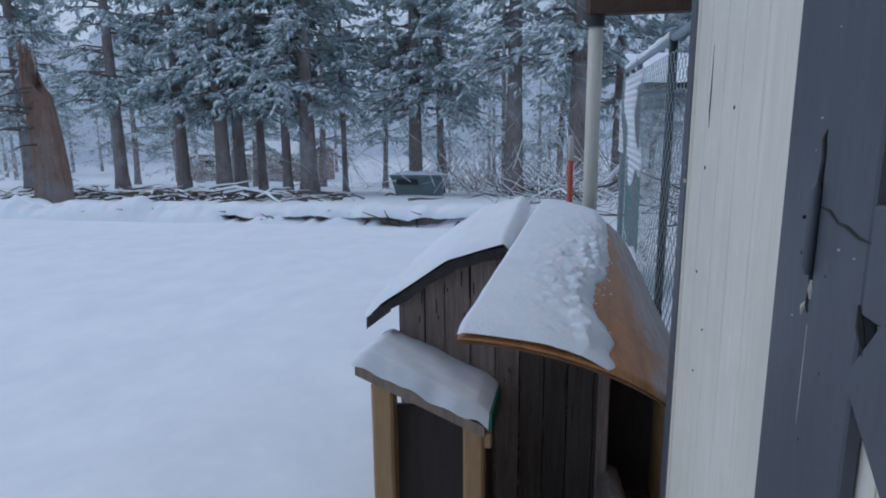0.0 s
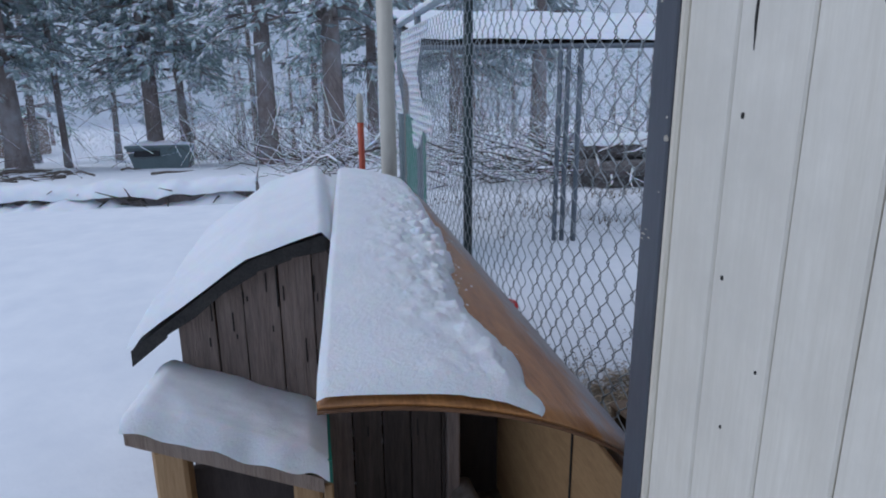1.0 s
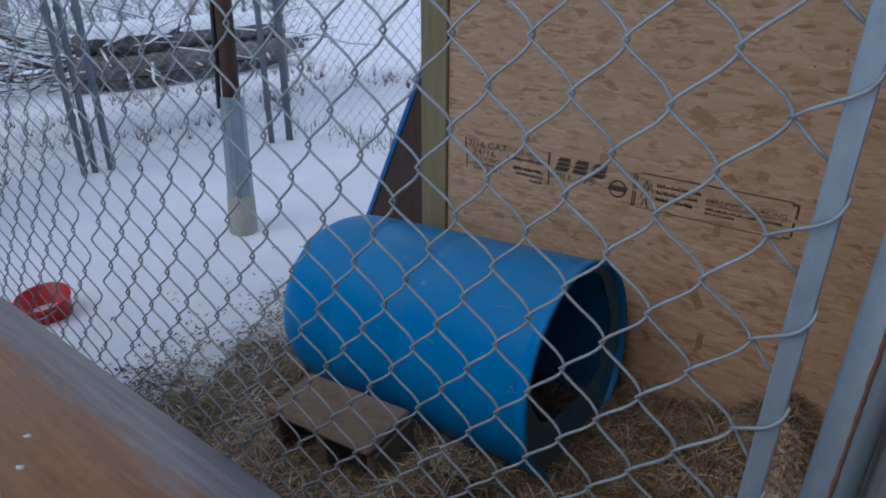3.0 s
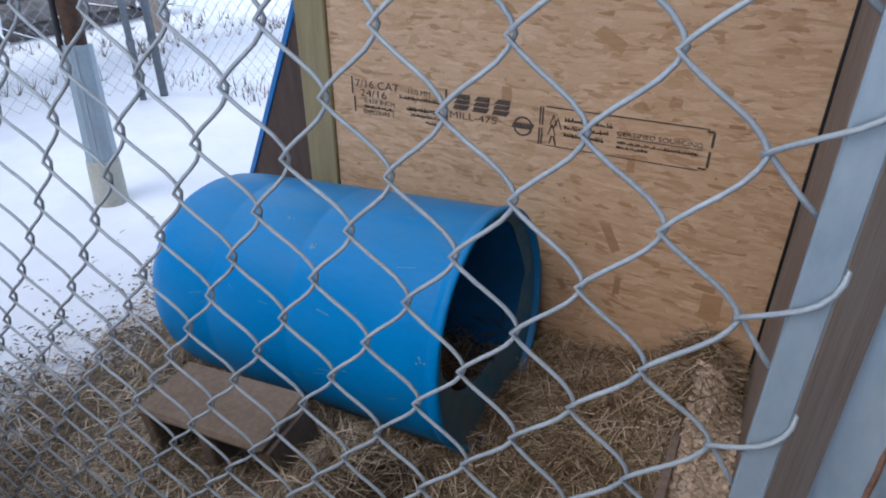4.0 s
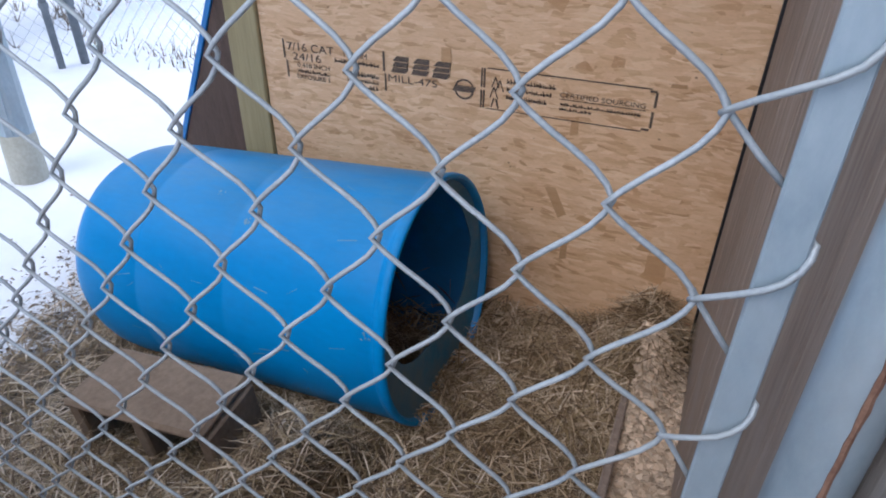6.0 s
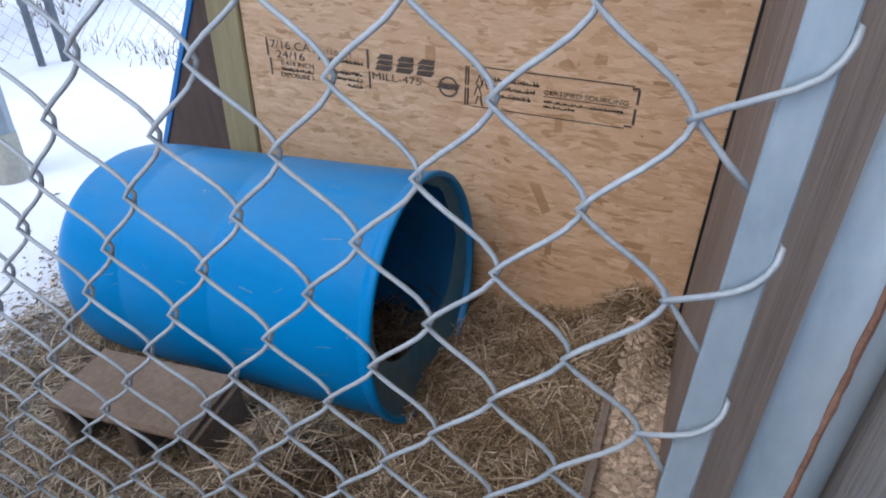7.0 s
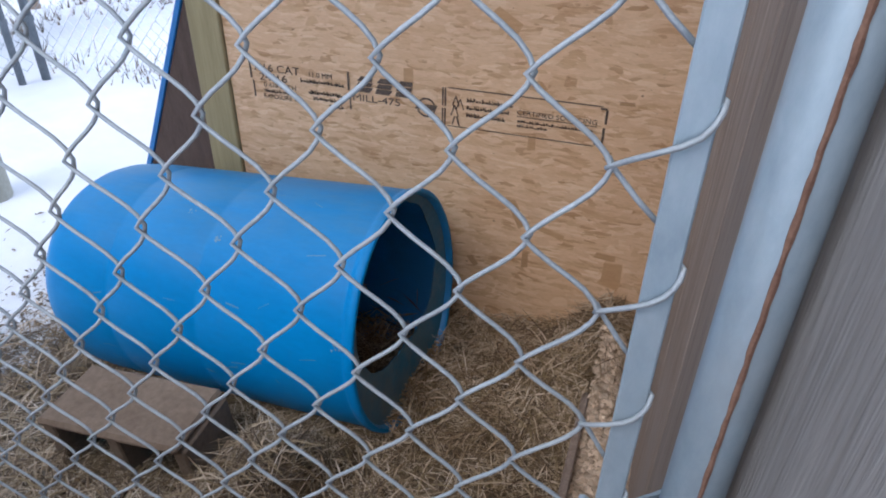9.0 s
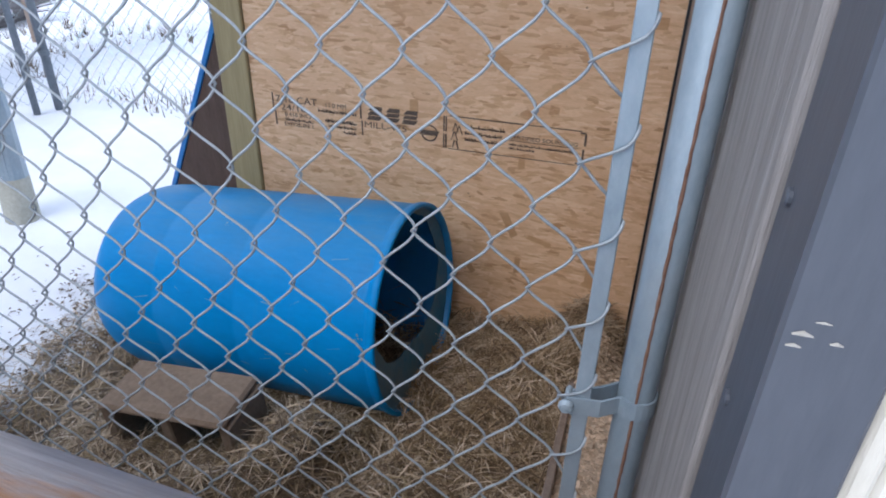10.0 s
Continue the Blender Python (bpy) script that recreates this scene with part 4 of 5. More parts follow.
ply = thing("plywood_sheet", (0.5, -1.6, 0.7), "bent brown wet plywood sheet bridging house and fence", "plywood sheet")
sh = Shape().grid(lambda u, v: sheet_pt(u, v, 0.0), 40, 24)
part("face", sh, PLY, ply, "wet orange-brown plywood face", True).modifiers.new("thick", "SOLIDIFY").thickness = 0.006
part("near_edge", Shape().tube([sheet_pt(0, k / 24, -0.003) + Vector((0.001, 0, 0)) for k in range(25)], 0.0030, 6), PLYEDGE, ply, "frayed laminated edge", True)
kn = Shape()
for u, s in ((0.62, 0.93), (0.45, 0.9), (0.28, 0.82), (0.8, 0.95)):
    a = sheet_pt(u, s, 0.001)
    kn.tube([a, sheet_pt(u + 0.008, s + 0.01, 0.001), sheet_pt(u + 0.014, s + 0.012, 0.001)], [0.001, 0.004, 0.001], 5)
part("knot", kn, CRACK, ply, "dark knots")


def snow_edge(u):
    return 0.505 + 0.12 * u - 0.07 * math.exp(-((u - 0.26) / 0.13) ** 2) + 0.045 * nz(u * 9, 3.3) + 0.025 * nz(u * 30, 1.1)


def sheet_snow(u, v):
    s = snow_edge(u) * v
    e = min(1, (1 - v) * 5) ** 0.6
    e *= min(1, u * 45 + 0.25) ** 0.5 * min(1, (1 - u) * 30 + 0.2) * min(1, v * 14 + 0.45) ** 0.5
    lumps = min(1, max(0, v - 0.25) * 1.7) * max(0.12, 1 - abs(u - 0.45) * 1.5)
    q = Vector((u * 34, s * 12, 1.7))
    cell = noise.voronoi(q)[0]
    cell2 = noise.voronoi(q * 2.3)[0]
    clods = max(0, 0.5 - cell[0]) * 0.055 + max(0, 0.45 - cell2[0]) * 0.022 + 0.03 * abs(nz(u * 13, s * 6, 2))
    h = 0.032 * e + e * lumps * (clods - 0.006) + 0.003 * nz(u * 14, s * 5)
    return sheet_pt(u, s, h + 0.0005)


single("sheet_snow", Shape().grid(sheet_snow, 300, 130), SNOW_ROUGH, "crumbly snow sliding off the plywood sheet", "snow", True)
crumbs, crr = Shape(), random.Random(12)
for k in range(110):
    u = crr.uniform(0.08, 0.85)
    s = snow_edge(u) - 0.03 + abs(crr.gauss(0, 0.035))
    rad = crr.uniform(0.002, 0.006)
    q = sheet_pt(u, min(s, 0.97), rad * 0.5)
    crumbs.lathe([(0, -rad), (rad * 0.8, -rad * 0.5), (rad, rad * 0.2), (rad * 0.5, rad * 0.8), (0, rad)], 6, pose(q.x, q.y, q.z, crr.uniform(0, 90), crr.uniform(0, 90), 0))
single("snow_crumbs", crumbs, SNOW, "crumbs of snow along the melting edge", "snow", True, "stuff")

kennel = thing("dog_house", (0.2, -1.95, -0.1), "old brown board dog house with a shingled gable roof", "dog house")
XG = 0.68
def roof_line(y):
    pts = [(-2.395, 0.634), (-2.105, 0.845), (-1.915, 0.905), (-1.88, 0.855), (-1.8, 0.85), (-1.62, 0.77), (-1.5, 0.68)]
    return float(np.interp(y, [p[0] for p in pts], [p[1] for p in pts]))
yb, br = -2.29, random.Random(2)
while yb < -1.6:
    w = br.uniform(0.07, 0.095)
    y2 = min(yb + w, -1.595)
    b = Shape()
    j = br.uniform(-0.004, 0.004)
    for k, yy in enumerate((yb + 0.002, y2 - 0.002)):
        zt = roof_line(yy) - 0.018
        b.v += [(XG + j, yy, -0.12), (XG + j, yy, zt), (XG - 0.02 + j, yy, -0.12), (XG - 0.02 + j, yy, zt)]
    b.f = [(0, 4, 5, 1), (2, 3, 7, 6), (0, 1, 3, 2), (4, 6, 7, 5), (1, 5, 7, 3)]
    # boards below the sheet get their shade from the darker colour
    part("board", b, BOARDS if yb < -1.90 else SHADEBOARDS, kennel)
    yb = y2
kn2 = Shape()
for k in range(40):
    yy, zz = br.uniform(-2.25, -1.65), br.uniform(0.3, 0.8)
    hh = br.uniform(0.004, 0.035)
    kn2.box(XG + 0.0035, XG + 0.0050, yy - 0.002, yy + 0.002, zz - hh, zz + hh, 0.001)
part("knot", kn2, CRACK, kennel, "dark knots and splits")
part("side_wall", Shape().box(-0.42, XG - 0.03, -2.29, -2.265, -0.12, 0.67), BOARDS, kennel)
part("side_wall", Shape().box(-0.42, XG - 0.03, -1.62, -1.595, -0.12, 0.74), BOARDS, kennel)
part("back_wall", Shape().box(-0.44, -0.42, -2.29, -1.595, -0.12, 0.66), BOARDS, kennel)
part("corner_post", Shape().box(XG - 0.05, XG + 0.02, -1.594, -1.555, -0.12, 0.78, 0.004), BOARDS, kennel)
ry = [-2.395, -2.3, -2.2, -2.105, -2.0, -1.915, -1.88, -1.75, -1.62, -1.5]
rs = Shape()
nr = len(ry)
for x in (XG + 0.045, -0.5):
    for off in (0.0, -0.02):
        rs.v += [(x + (0.004 * nz(yy * 9, x) if off else 0), yy, roof_line(yy) + off) for yy in ry]
for k in range(nr - 1):
    rs.f += [(k, k + 1, 2 * nr + k + 1, 2 * nr + k), (nr + k, 3 * nr + k, 3 * nr + k + 1, nr + k + 1), (k, nr + k, nr + k + 1, k + 1), (2 * nr + k, 2 * nr + k + 1, 3 * nr + k + 1, 3 * nr + k)]
rs.f += [(0, 2 * nr, 3 * nr, nr)]
part("roof", rs, SHINGLE, kennel, "dark shingled gable roof")
sg = random.Random(6)
yy = -2.395
while yy < -1.9:
    w = sg.uniform(0.05, 0.1)
    a, b2 = yy, min(yy + w, -1.88)
    part("shingle", Shape().quad((XG + 0.05, a, roof_line(a) - 0.026 - sg.uniform(0, 0.014)), (XG + 0.05, b2, roof_line(b2) - 0.026 - sg.uniform(0, 0.014)), (XG + 0.047, b2, roof_line(b2) + 0.004), (XG + 0.047, a, roof_line(a) + 0.004)), SHINGLE, kennel)
    yy = b2
def house_snow(u, v):
    x = XG + 0.05 - 1.17 * u
    y1 = -1.925 + 0.114 * (1.56 - x) / 2.02
    y = -2.405 + (y1 + 2.405) * v
    h = 0.05 * min(1, u * 22 + 0.1) ** 0.5 * min(1, v * 12 + 0.1) ** 0.5 * min(1, (1 - u) * 12) ** 0.5 * (1 - 0.3 * v) + 0.008 * nz(x * 4, y * 4) + 0.004 * nz(x * 12, y * 12)
    return (x + 0.012 * nz(y * 12, 2) * (1 - u), y - 0.012 * (1 - v) * nz(x * 9, 5), roof_line(y) + max(0.001, h))
single("house_snow", Shape().grid(house_snow, 60, 40), SNOW, "rounded snow on the dog house roof", "snow", True)

# lean-to porch in front of it
porch = thing("porch", (0.85, -2.13, -0.1), "small lean-to porch of lumber with a dark panel", "porch")
def porch_z(y):
    return 0.575 - 0.44 * (y + 2.33)
def slab(x0, x1, y0, y1, dz0, dz1):
    s = Shape()
    for x in (x0, x1):
        for y in (y0, y1):
            s.v += [(x, y, porch_z(y) + dz0 + 0.13 * (x - 1.0)), (x, y, porch_z(y) + dz1 + 0.13 * (x - 1.0))]
    s.f = [(0, 1, 3, 2), (4, 6, 7, 5), (0, 4, 5, 1), (2, 3, 7, 6), (0, 2, 6, 4), (1, 5, 7, 3)]
    return s
part("roof_board", slab(0.69, 1.0, -2.345, -1.935, -0.02, 0.0), WEATHERED, porch, "grey-brown roof board")
part("fascia", slab(1.001, 1.02, -2.345, -1.945, -0.035, 0.002), WEATHERED, porch)
part("post", Shape().box(0.93, 0.998, -2.305, -2.235, -0.12, 0.515, 0.008), LUMBER, porch, "tan lumber post")
part("post", Shape().box(0.93, 0.998, -2.015, -1.950, -0.12, 0.402, 0.008), LUMBER, porch, "tan lumber post")
part("panel", Shape().box(0.90, 0.918, -2.30, -1.955, -0.12, 0.41), DARKPANEL, porch, "dark brown panel")
part("side_panel", Shape().box(0.70, 0.9, -1.965, -1.95, -0.12, 0.40), DARKPANEL, porch, "dark brown panel")
part("block_end", Shape().box(0.93, 1.005, -1.947, -1.925, 0.33, 0.385, 0.004), LUMBER, porch, "sawn end of a rail")
part("green_edge", slab(0.70, 1.0, -1.9345, -1.925, -0.03, 0.045), GREEN, porch, "green painted edge strip")
def porch_snow(u, v):
    y = -2.35 + 0.418 * v
    x = 1.03 - 0.35 * u
    h = 0.062 * min(1, u * 9 + 0.05) ** 0.55 * min(1, v * 9 + 0.1) ** 0.5 * (0.75 + 0.25 * min(1, (1 - v) * 10))
    h += 0.007 * nz(x * 9, y * 9) + 0.003 * nz(x * 25, y * 25)
    drop = 0.016 * (1 - min(1, u * 14)) * (0.5 + nz(y * 14, 9))
    return (x + 0.008 * nz(y * 16, 4) * (1 - u), y, porch_z(y) + 0.13 * (x - 1.0) + max(0.0, h) - drop)
single("porch_snow", Shape().grid(porch_snow, 40, 44), SNOW, "thick rounded snow on the porch roof", "snow", True)

# fence-side lining under the sheet
lining = thing("windbreak", (1.1, -1.37, -0.1), "light plywood windbreak panels along the fence", "panel")
part("panel", Shape().box(0.45, 1.07, -1.372, -1.36, -0.12, 0.55, 0.002), PLYIN, lining)
part("panel", Shape().box(1.078, 1.56, -1.374, -1.362, -0.12, 0.53, 0.002), PLYIN, lining)
# added dark board, stands in for the shade seen through this gap
part("gap_blocker", Shape().box(0.46, 0.475, -1.553, -1.376, -0.12, 0.62), DARKPANEL, lining, "dark board added to shut out light")
part("batten", Shape().box(1.069, 1.0785, -1.376, -1.3745, -0.12, 0.55), CRACK, lining, "dark joint between the panels")
single("old_log", Shape().tube([(1.3, -1.47, -0.06), (1.0, -1.5, 0.0), (0.66, -1.55, 0.08)], [0.04, 0.045, 0.04], 10), OLDGREY, "grey weathered log under the sheet", "log", True)

# ---- straw, shavings and litter ----
def blades(count, area, length, width, seed, density=None, lift=0.02, base=0.0):
    s, r = Shape(), random.Random(seed)
    made = 0
    while made < count:
        x, y = r.uniform(area[0], area[1]), r.uniform(area[2], area[3])
        if density and r.random() > density(x, y):
            continue
        made += 1
        a, ln, w = r.uniform(0, 2 * math.pi), r.uniform(*length), r.uniform(*width)
        dx, dy = math.cos(a) * ln / 2, math.sin(a) * ln / 2
        z = straw_z(x, y) + base + r.uniform(0.0, lift)
        t = r.uniform(-0.25, 0.35) * ln
        px, py = -math.sin(a) * w, math.cos(a) * w
        mid = r.uniform(0.0, 0.12) * ln
        n = len(s.v)
        s.v += [(x - dx, y - dy, z - t / 2), (x - px, y - py, z + mid), (x + px, y + py, z + mid + w * 0.5), (x + dx, y + dy, z + t / 2)]
        s.f += [(n, n + 1, n + 2), (n + 1, n + 3, n + 2)]
    return s


def straw_z(x, y):
    z = ground_z(x, y)
    z += 0.14 * math.exp(-((x - 1.49) / 0.085) ** 2 - ((y + 0.04) / 0.22) ** 2) + 0.05 * math.exp(-((x - 1.36) / 0.14) ** 2 - ((y + 0.12) / 0.25) ** 2)
    z += 0.02 * nz(x * 5, y * 5, 1) + 0.012 * nz(x * 15, y * 15, 4)
    z += 0.085 * math.exp(-((x - 0.55) / 0.34) ** 4 - ((y + 1.03) / 0.11) ** 4) + 0.12 * math.exp(-((x - 0.83) / 0.10) ** 4 - ((y + 0.82) / 0.15) ** 4)
    return z + 0.035 * min(1, max(0, (x - 0.1) / 0.4))


bed = Shape().grid(lambda u, v: (0.12 + 1.47 * u, -1.34 + 1.33 * v, straw_z(0.12 + 1.47 * u, -1.34 + 1.33 * v) - 0.012 + 0.01 * nz(u * 40, v * 40) - 0.09 * max(0, 1 - u * 6)), 60, 60)
single("straw_bed", bed, surface("matted_straw", (0.085, 0.058, 0.036), (0.26, 0.185, 0.115), 30.0, rough=0.95, relief=0.8), "matted bed of old brown straw", "straw", True, "stuff")
full = lambda x, y: min(1, max(0.06, (x + 0.35) / 0.75)) * (0.02 if x > 1.475 and y < -0.2 else 1)
single("loose_straw", blades(26000, (-0.3, 1.58, -1.30, -0.02), (0.04, 0.17), (0.0007, 0.0021), 31, full, 0.035), STRAW, "loose dry straw strewn round the drum", "straw", kind="stuff")
single("straw_heap", blades(3600, (0.95, 1.56, -0.45, -0.02), (0.05, 0.2), (0.0007, 0.0021), 32, lambda x, y: 0 if x > 1.46 and y < -0.3 else math.exp(-((x - 1.47) / 0.13) ** 2) + 0.3, 0.04), STRAW, "heap of dry straw against the board wall", "straw", kind="stuff")
single("wood_shavings", blades(4200, (1.476, 1.592, -0.80, -0.14), (0.010, 0.036), (0.004, 0.010), 33, None, 0.022, 0.03), CHIPS, "pale wood shavings in the corner", "shavings", kind="stuff")
single("leaf_litter", blades(7000, (-0.75, 0.5, -1.25, 0.1), (0.008, 0.034), (0.002, 0.006), 34, lambda x, y: max(0.0, 0.5 + 1.1 * nz(x * 6, y * 6, 2)) * max(0.015, 1 - abs(x - 0.05) / 0.6), 0.014), LITTER, "dead leaves and chips at the edge of the snow", "litter", kind="stuff")
single("edging_board", Shape().box(1.452, 1.472, -0.8, -0.2, -0.1, 0.03, 0.003), WEATHERED, "thin weathered edging board in the straw", "board")
inside = Shape()
ir = random.Random(9)
for k in range(900):
    h, a = ir.uniform(-0.3, L - 0.03), ir.gauss(0, 0.45)
    p = BM @ Vector((0, 0, h)) + Vector((0, (R - 0.03) * math.sin(a), -(R - 0.03) * math.cos(a)))
    d = Vector((ir.uniform(-1, 1), ir.uniform(-1, 1), ir.uniform(-0.2, 0.4))).normalized() * ir.uniform(0.03, 0.07)
    inside.tri(p - d, p + d, p + Vector((0.002, 0.002, 0.004)))
single("drum_straw", inside, STRAW, "straw bedding inside the blue drum", "straw", kind="stuff")


# ---- yard beyond: fallen log, broken trunk, brush, bin ----
def wobble_tube(a, b, r0, r1, n, amp, seed, sides=10):
    a, b = Vector(a), Vector(b)
    pts = [a.lerp(b, k / n) + Vector((nz(k * 0.7, seed), nz(k * 0.7, seed + 5), nz(k * 0.7, seed + 9))) * amp for k in range(n + 1)]
    return pts, [r0 + (r1 - r0) * k / n for k in range(n + 1)]


log = thing("fallen_log", (-7, -6, -0.4), "long fallen brown log under a ridge of snow", "log")
pts, rad = wobble_tube((-7.0, -13.0, -0.35), (-6.6, -2.7, -0.21), 0.12, 0.17, 40, 0.07, 2)
part("trunk", Shape().tube(pts, [r + 0.03 * nz(k, 4) for k, r in enumerate(rad)], 12), BARK, log, smooth=True)
tw, tr = Shape(), random.Random(14)
for k in range(70):
    p = pts[tr.randrange(len(pts))] + Vector((0.12, tr.uniform(-0.15, 0.15), 0.02))
    q = p + Vector((tr.uniform(0.05, 0.4), tr.uniform(-0.5, 0.5), tr.uniform(-0.12, 0.22)))
    tw.tube([p, (p + q) / 2 + Vector((0, 0, tr.uniform(-0.05, 0.05))), q], [0.02, 0.013, 0.004], 5)
part("broken_branch", tw, TWIG, log, "stubs of broken branches")
def log_snow(u, v):
    k = u * 40
    i = min(39, int(k))
    p = pts[i].lerp(pts[i + 1], k - i)
    a = (v - 0.5) * 2.6
    r = 0.2 + 0.05 * nz(u * 30, 7) + 0.03 * nz(u * 80, v * 4)
    return (p.x - math.sin(a) * (r + 0.1), p.y, p.z + 0.02 + math.cos(a) * (r + 0.03) + 0.02 * nz(u * 60, 3))
single("log_snow", Shape().grid(log_snow, 160, 12), SNOW, "thick snow along the fallen log", "snow", True)

def log_drift(u, v):
    y = -13.4 + 11.0 * u
    top = 0.20 * min(1, max(0, (-6.6 - y) / 0.9)) + 0.10 + 0.20 * nz(y * 1.1, 3.1) + 0.10 * nz(y * 3.7, 8.2) + 0.05 * nz(y * 9, 1.2)
    x = -6.25 - 0.55 * v
    return (x, y, ground_z(x, y) - 0.03 + max(0.0, top) * math.sin(math.pi * min(1, v * 0.75)) ** 0.8)
single("log_drift", Shape().grid(log_drift, 220, 10), SNOW, "uneven drift of snow along the fallen log", "snow", True)
stump = thing("broken_tree", (-10, -13.45, -0.6), "tall broken tree trunk of splintered reddish wood", "tree")
spts = [(-10, -13.24, -0.8), (-10, -13.25, -0.4), (-10, -13.25, 0.3), (-10, -13.28, 1.2), (-10, -13.36, 2.2), (-10, -13.42, 3.0)]
def snag(u, v):
    a, k = 2 * math.pi * u, v * 5
    i = min(4, int(k))
    c = Vector(spts[i]).lerp(Vector(spts[i + 1]), k - i)
    r = float(np.interp(v, [0, 0.08, 0.2, 0.5, 0.75, 0.9, 1], [0.62, 0.42, 0.36, 0.31, 0.26, 0.21, 0.16]))
    r *= 1 + 0.22 * nz(math.cos(a) * 1.6, math.sin(a) * 1.6, v * 1.5) + 0.14 * nz(math.cos(a) * 6, math.sin(a) * 6, v * 1.2)
    torn = 0.55 * math.sin(a) + 0.35 * nz(math.cos(a) * 3, math.sin(a) * 3, 4) + 0.3 * nz(math.cos(a) * 9, math.sin(a) * 9, 7)
    return (c.x + r * math.cos(a), c.y + r * math.sin(a), c.z - max(0, v - 0.72) / 0.28 * (0.55 + 0.8 * torn))
part("trunk", Shape().grid(snag, 72, 60), REDBARK, stump, smooth=True)
spr = random.Random(19)
sp = Shape()
for k in range(9):
    a = -1.9 + spr.uniform(-0.8, 0.8)
    b = Vector((-10 + 0.2 * math.cos(a), -13.42 + 0.2 * math.sin(a), 2.2))
    sp.tube([b, b + Vector((0, spr.uniform(-0.05, 0.05), 0.45)), b + Vector((0, spr.uniform(-0.1, 0.06), spr.uniform(0.6, 1.05)))], [0.08, 0.05, 0.008], 5)
part("splinter", sp, REDBARK, stump)
br2 = Shape()
for k in range(12):
    z = spr.uniform(0.6, 2.6)
    b = Vector((-9.7, -13.35 + spr.uniform(-0.3, 0.3), z))
    e = b + Vector((0.3, spr.uniform(-1.0, 1.0), spr.uniform(-0.2, 0.3)))
    br2.tube([b, (b + e) / 2 + Vector((0, 0, 0.05)), e], [0.03, 0.02, 0.006], 5)
part("branch_stub", br2, TWIG, stump)


def brush(name, centre, size, count, length, seed, label, rise=0.35, thick=0.018, snow=0.5):
    s, w, r = Shape(), Shape(), random.Random(seed)
    for k in range(count):
        x, y = centre[0] + r.gauss(0, size[0]), centre[1] + r.gauss(0, size[1])
        p = Vector((x, y, ground_z(x, y) + r.uniform(0, size[2])))
        a, ln = r.uniform(0, 2 * math.pi), r.uniform(*length)
        d = Vector((math.cos(a), math.sin(a), r.uniform(-0.1, rise))) * ln
        q = [p, p + d * 0.35 + Vector((0, 0, r.uniform(-0.05, 0.1) * ln)), p + d * 0.7 + Vector((r.uniform(-0.1, 0.1) * ln, 0, 0)), p + d]
        t = thick * r.uniform(0.5, 1.4)
        s.tube(q, [t, t * 0.8, t * 0.5, t * 0.15], 4, False)
        if r.random() < snow:
            w.tube([v + Vector((0, 0, t * 0.9)) for v in q], [t * 1.1, t * 1.2, t * 0.8, t * 0.3], 4, False)
    single(name, s, TWIG, label, "brush", kind="stuff")
    single("brush_snow", w, SNOW, "snow lying on the twigs of " + name.replace("_", " "), "snow", kind="stuff")


brush("brush_pile", (-14, -13.5, 0), (0.8, 2.8, 0.22), 300, (0.5, 1.8), 41, "long low pile of bare branches", 0.15, 0.03)
brush("brush_pile", (-10, -1.5, 0), (0.8, 0.6, 0.5), 210, (0.4, 1.2), 42, "tall tangle of bare snowy branches", 0.9, 0.010, 0.6)
brush("brush_pile", (-7.5, 2.4, 0), (0.7, 1.6, 0.55), 420, (0.4, 1.6), 43, "low tangle of bare branches behind the kennel", 0.4, 0.014, 0.7)
brush("saplings", (-26, -4.5, 0), (2.5, 2.6, 0.3), 420, (0.8, 2.4), 44, "thin leafless saplings and shrubs", 1.8, 0.009, 0.6)
brush("saplings", (-15, 3.0, 0), (2.5, 4.0, 1.0), 700, (0.6, 2.0), 45, "thin leafless shrubs behind the kennel", 1.6, 0.006, 0.6)
tuft, tfr = Shape(), random.Random(51)
for k in range(420):
    x, y = tfr.uniform(-5.5, -2.6), tfr.uniform(-1.0, 4.5)
    if nz(x * 1.5, y * 1.5, 8) < 0.05:
        continue
    z = ground_z(x, y)
    for j in range(5):
        e = Vector((x + tfr.uniform(-0.08, 0.08), y + tfr.uniform(-0.08, 0.08), z + tfr.uniform(0.04, 0.16)))
        tuft.tri((x - 0.004, y, z - 0.01), (x + 0.004, y + 0.004, z - 0.01), e)
for k in range(220):
    x, y = tfr.uniform(-2.3, 0.3), 1.62 + tfr.gauss(0, 0.12)
    z = ground_z(x, y)
    e = Vector((x + tfr.uniform(-0.06, 0.06), y + tfr.uniform(-0.06, 0.06), z + tfr.uniform(0.03, 0.14)))
    tuft.tri((x - 0.004, y, z - 0.01), (x + 0.004, y + 0.004, z - 0.01), e)
single("dead_grass", tuft, LITTER, "dead grass blades poking through the snow", "grass", kind="stuff")

pile = thing("log_pile", (-6.3, 2.6, -0.2), "stack of old dark logs capped with snow", "log pile")
lr2 = random.Random(23)
for z, n in ((0.12, 3), (0.36, 3), (0.58, 2)):
    for k in range(n):
        x = -6.6 + 0.27 * k + (0.13 if z > 0.3 else 0)
        a, b = Vector((x, 2.0 + lr2.uniform(-0.3, 0.3), z - 0.33)), Vector((x + lr2.uniform(-0.1, 0.1), 4.6 + lr2.uniform(-0.5, 0.5), z - 0.30))
        part("log", Shape().tube([a, (a + b) / 2 + Vector((0.04, 0, 0.02)), b], [0.12, 0.115, 0.10], 10), FROSTLOG, pile, smooth=True)
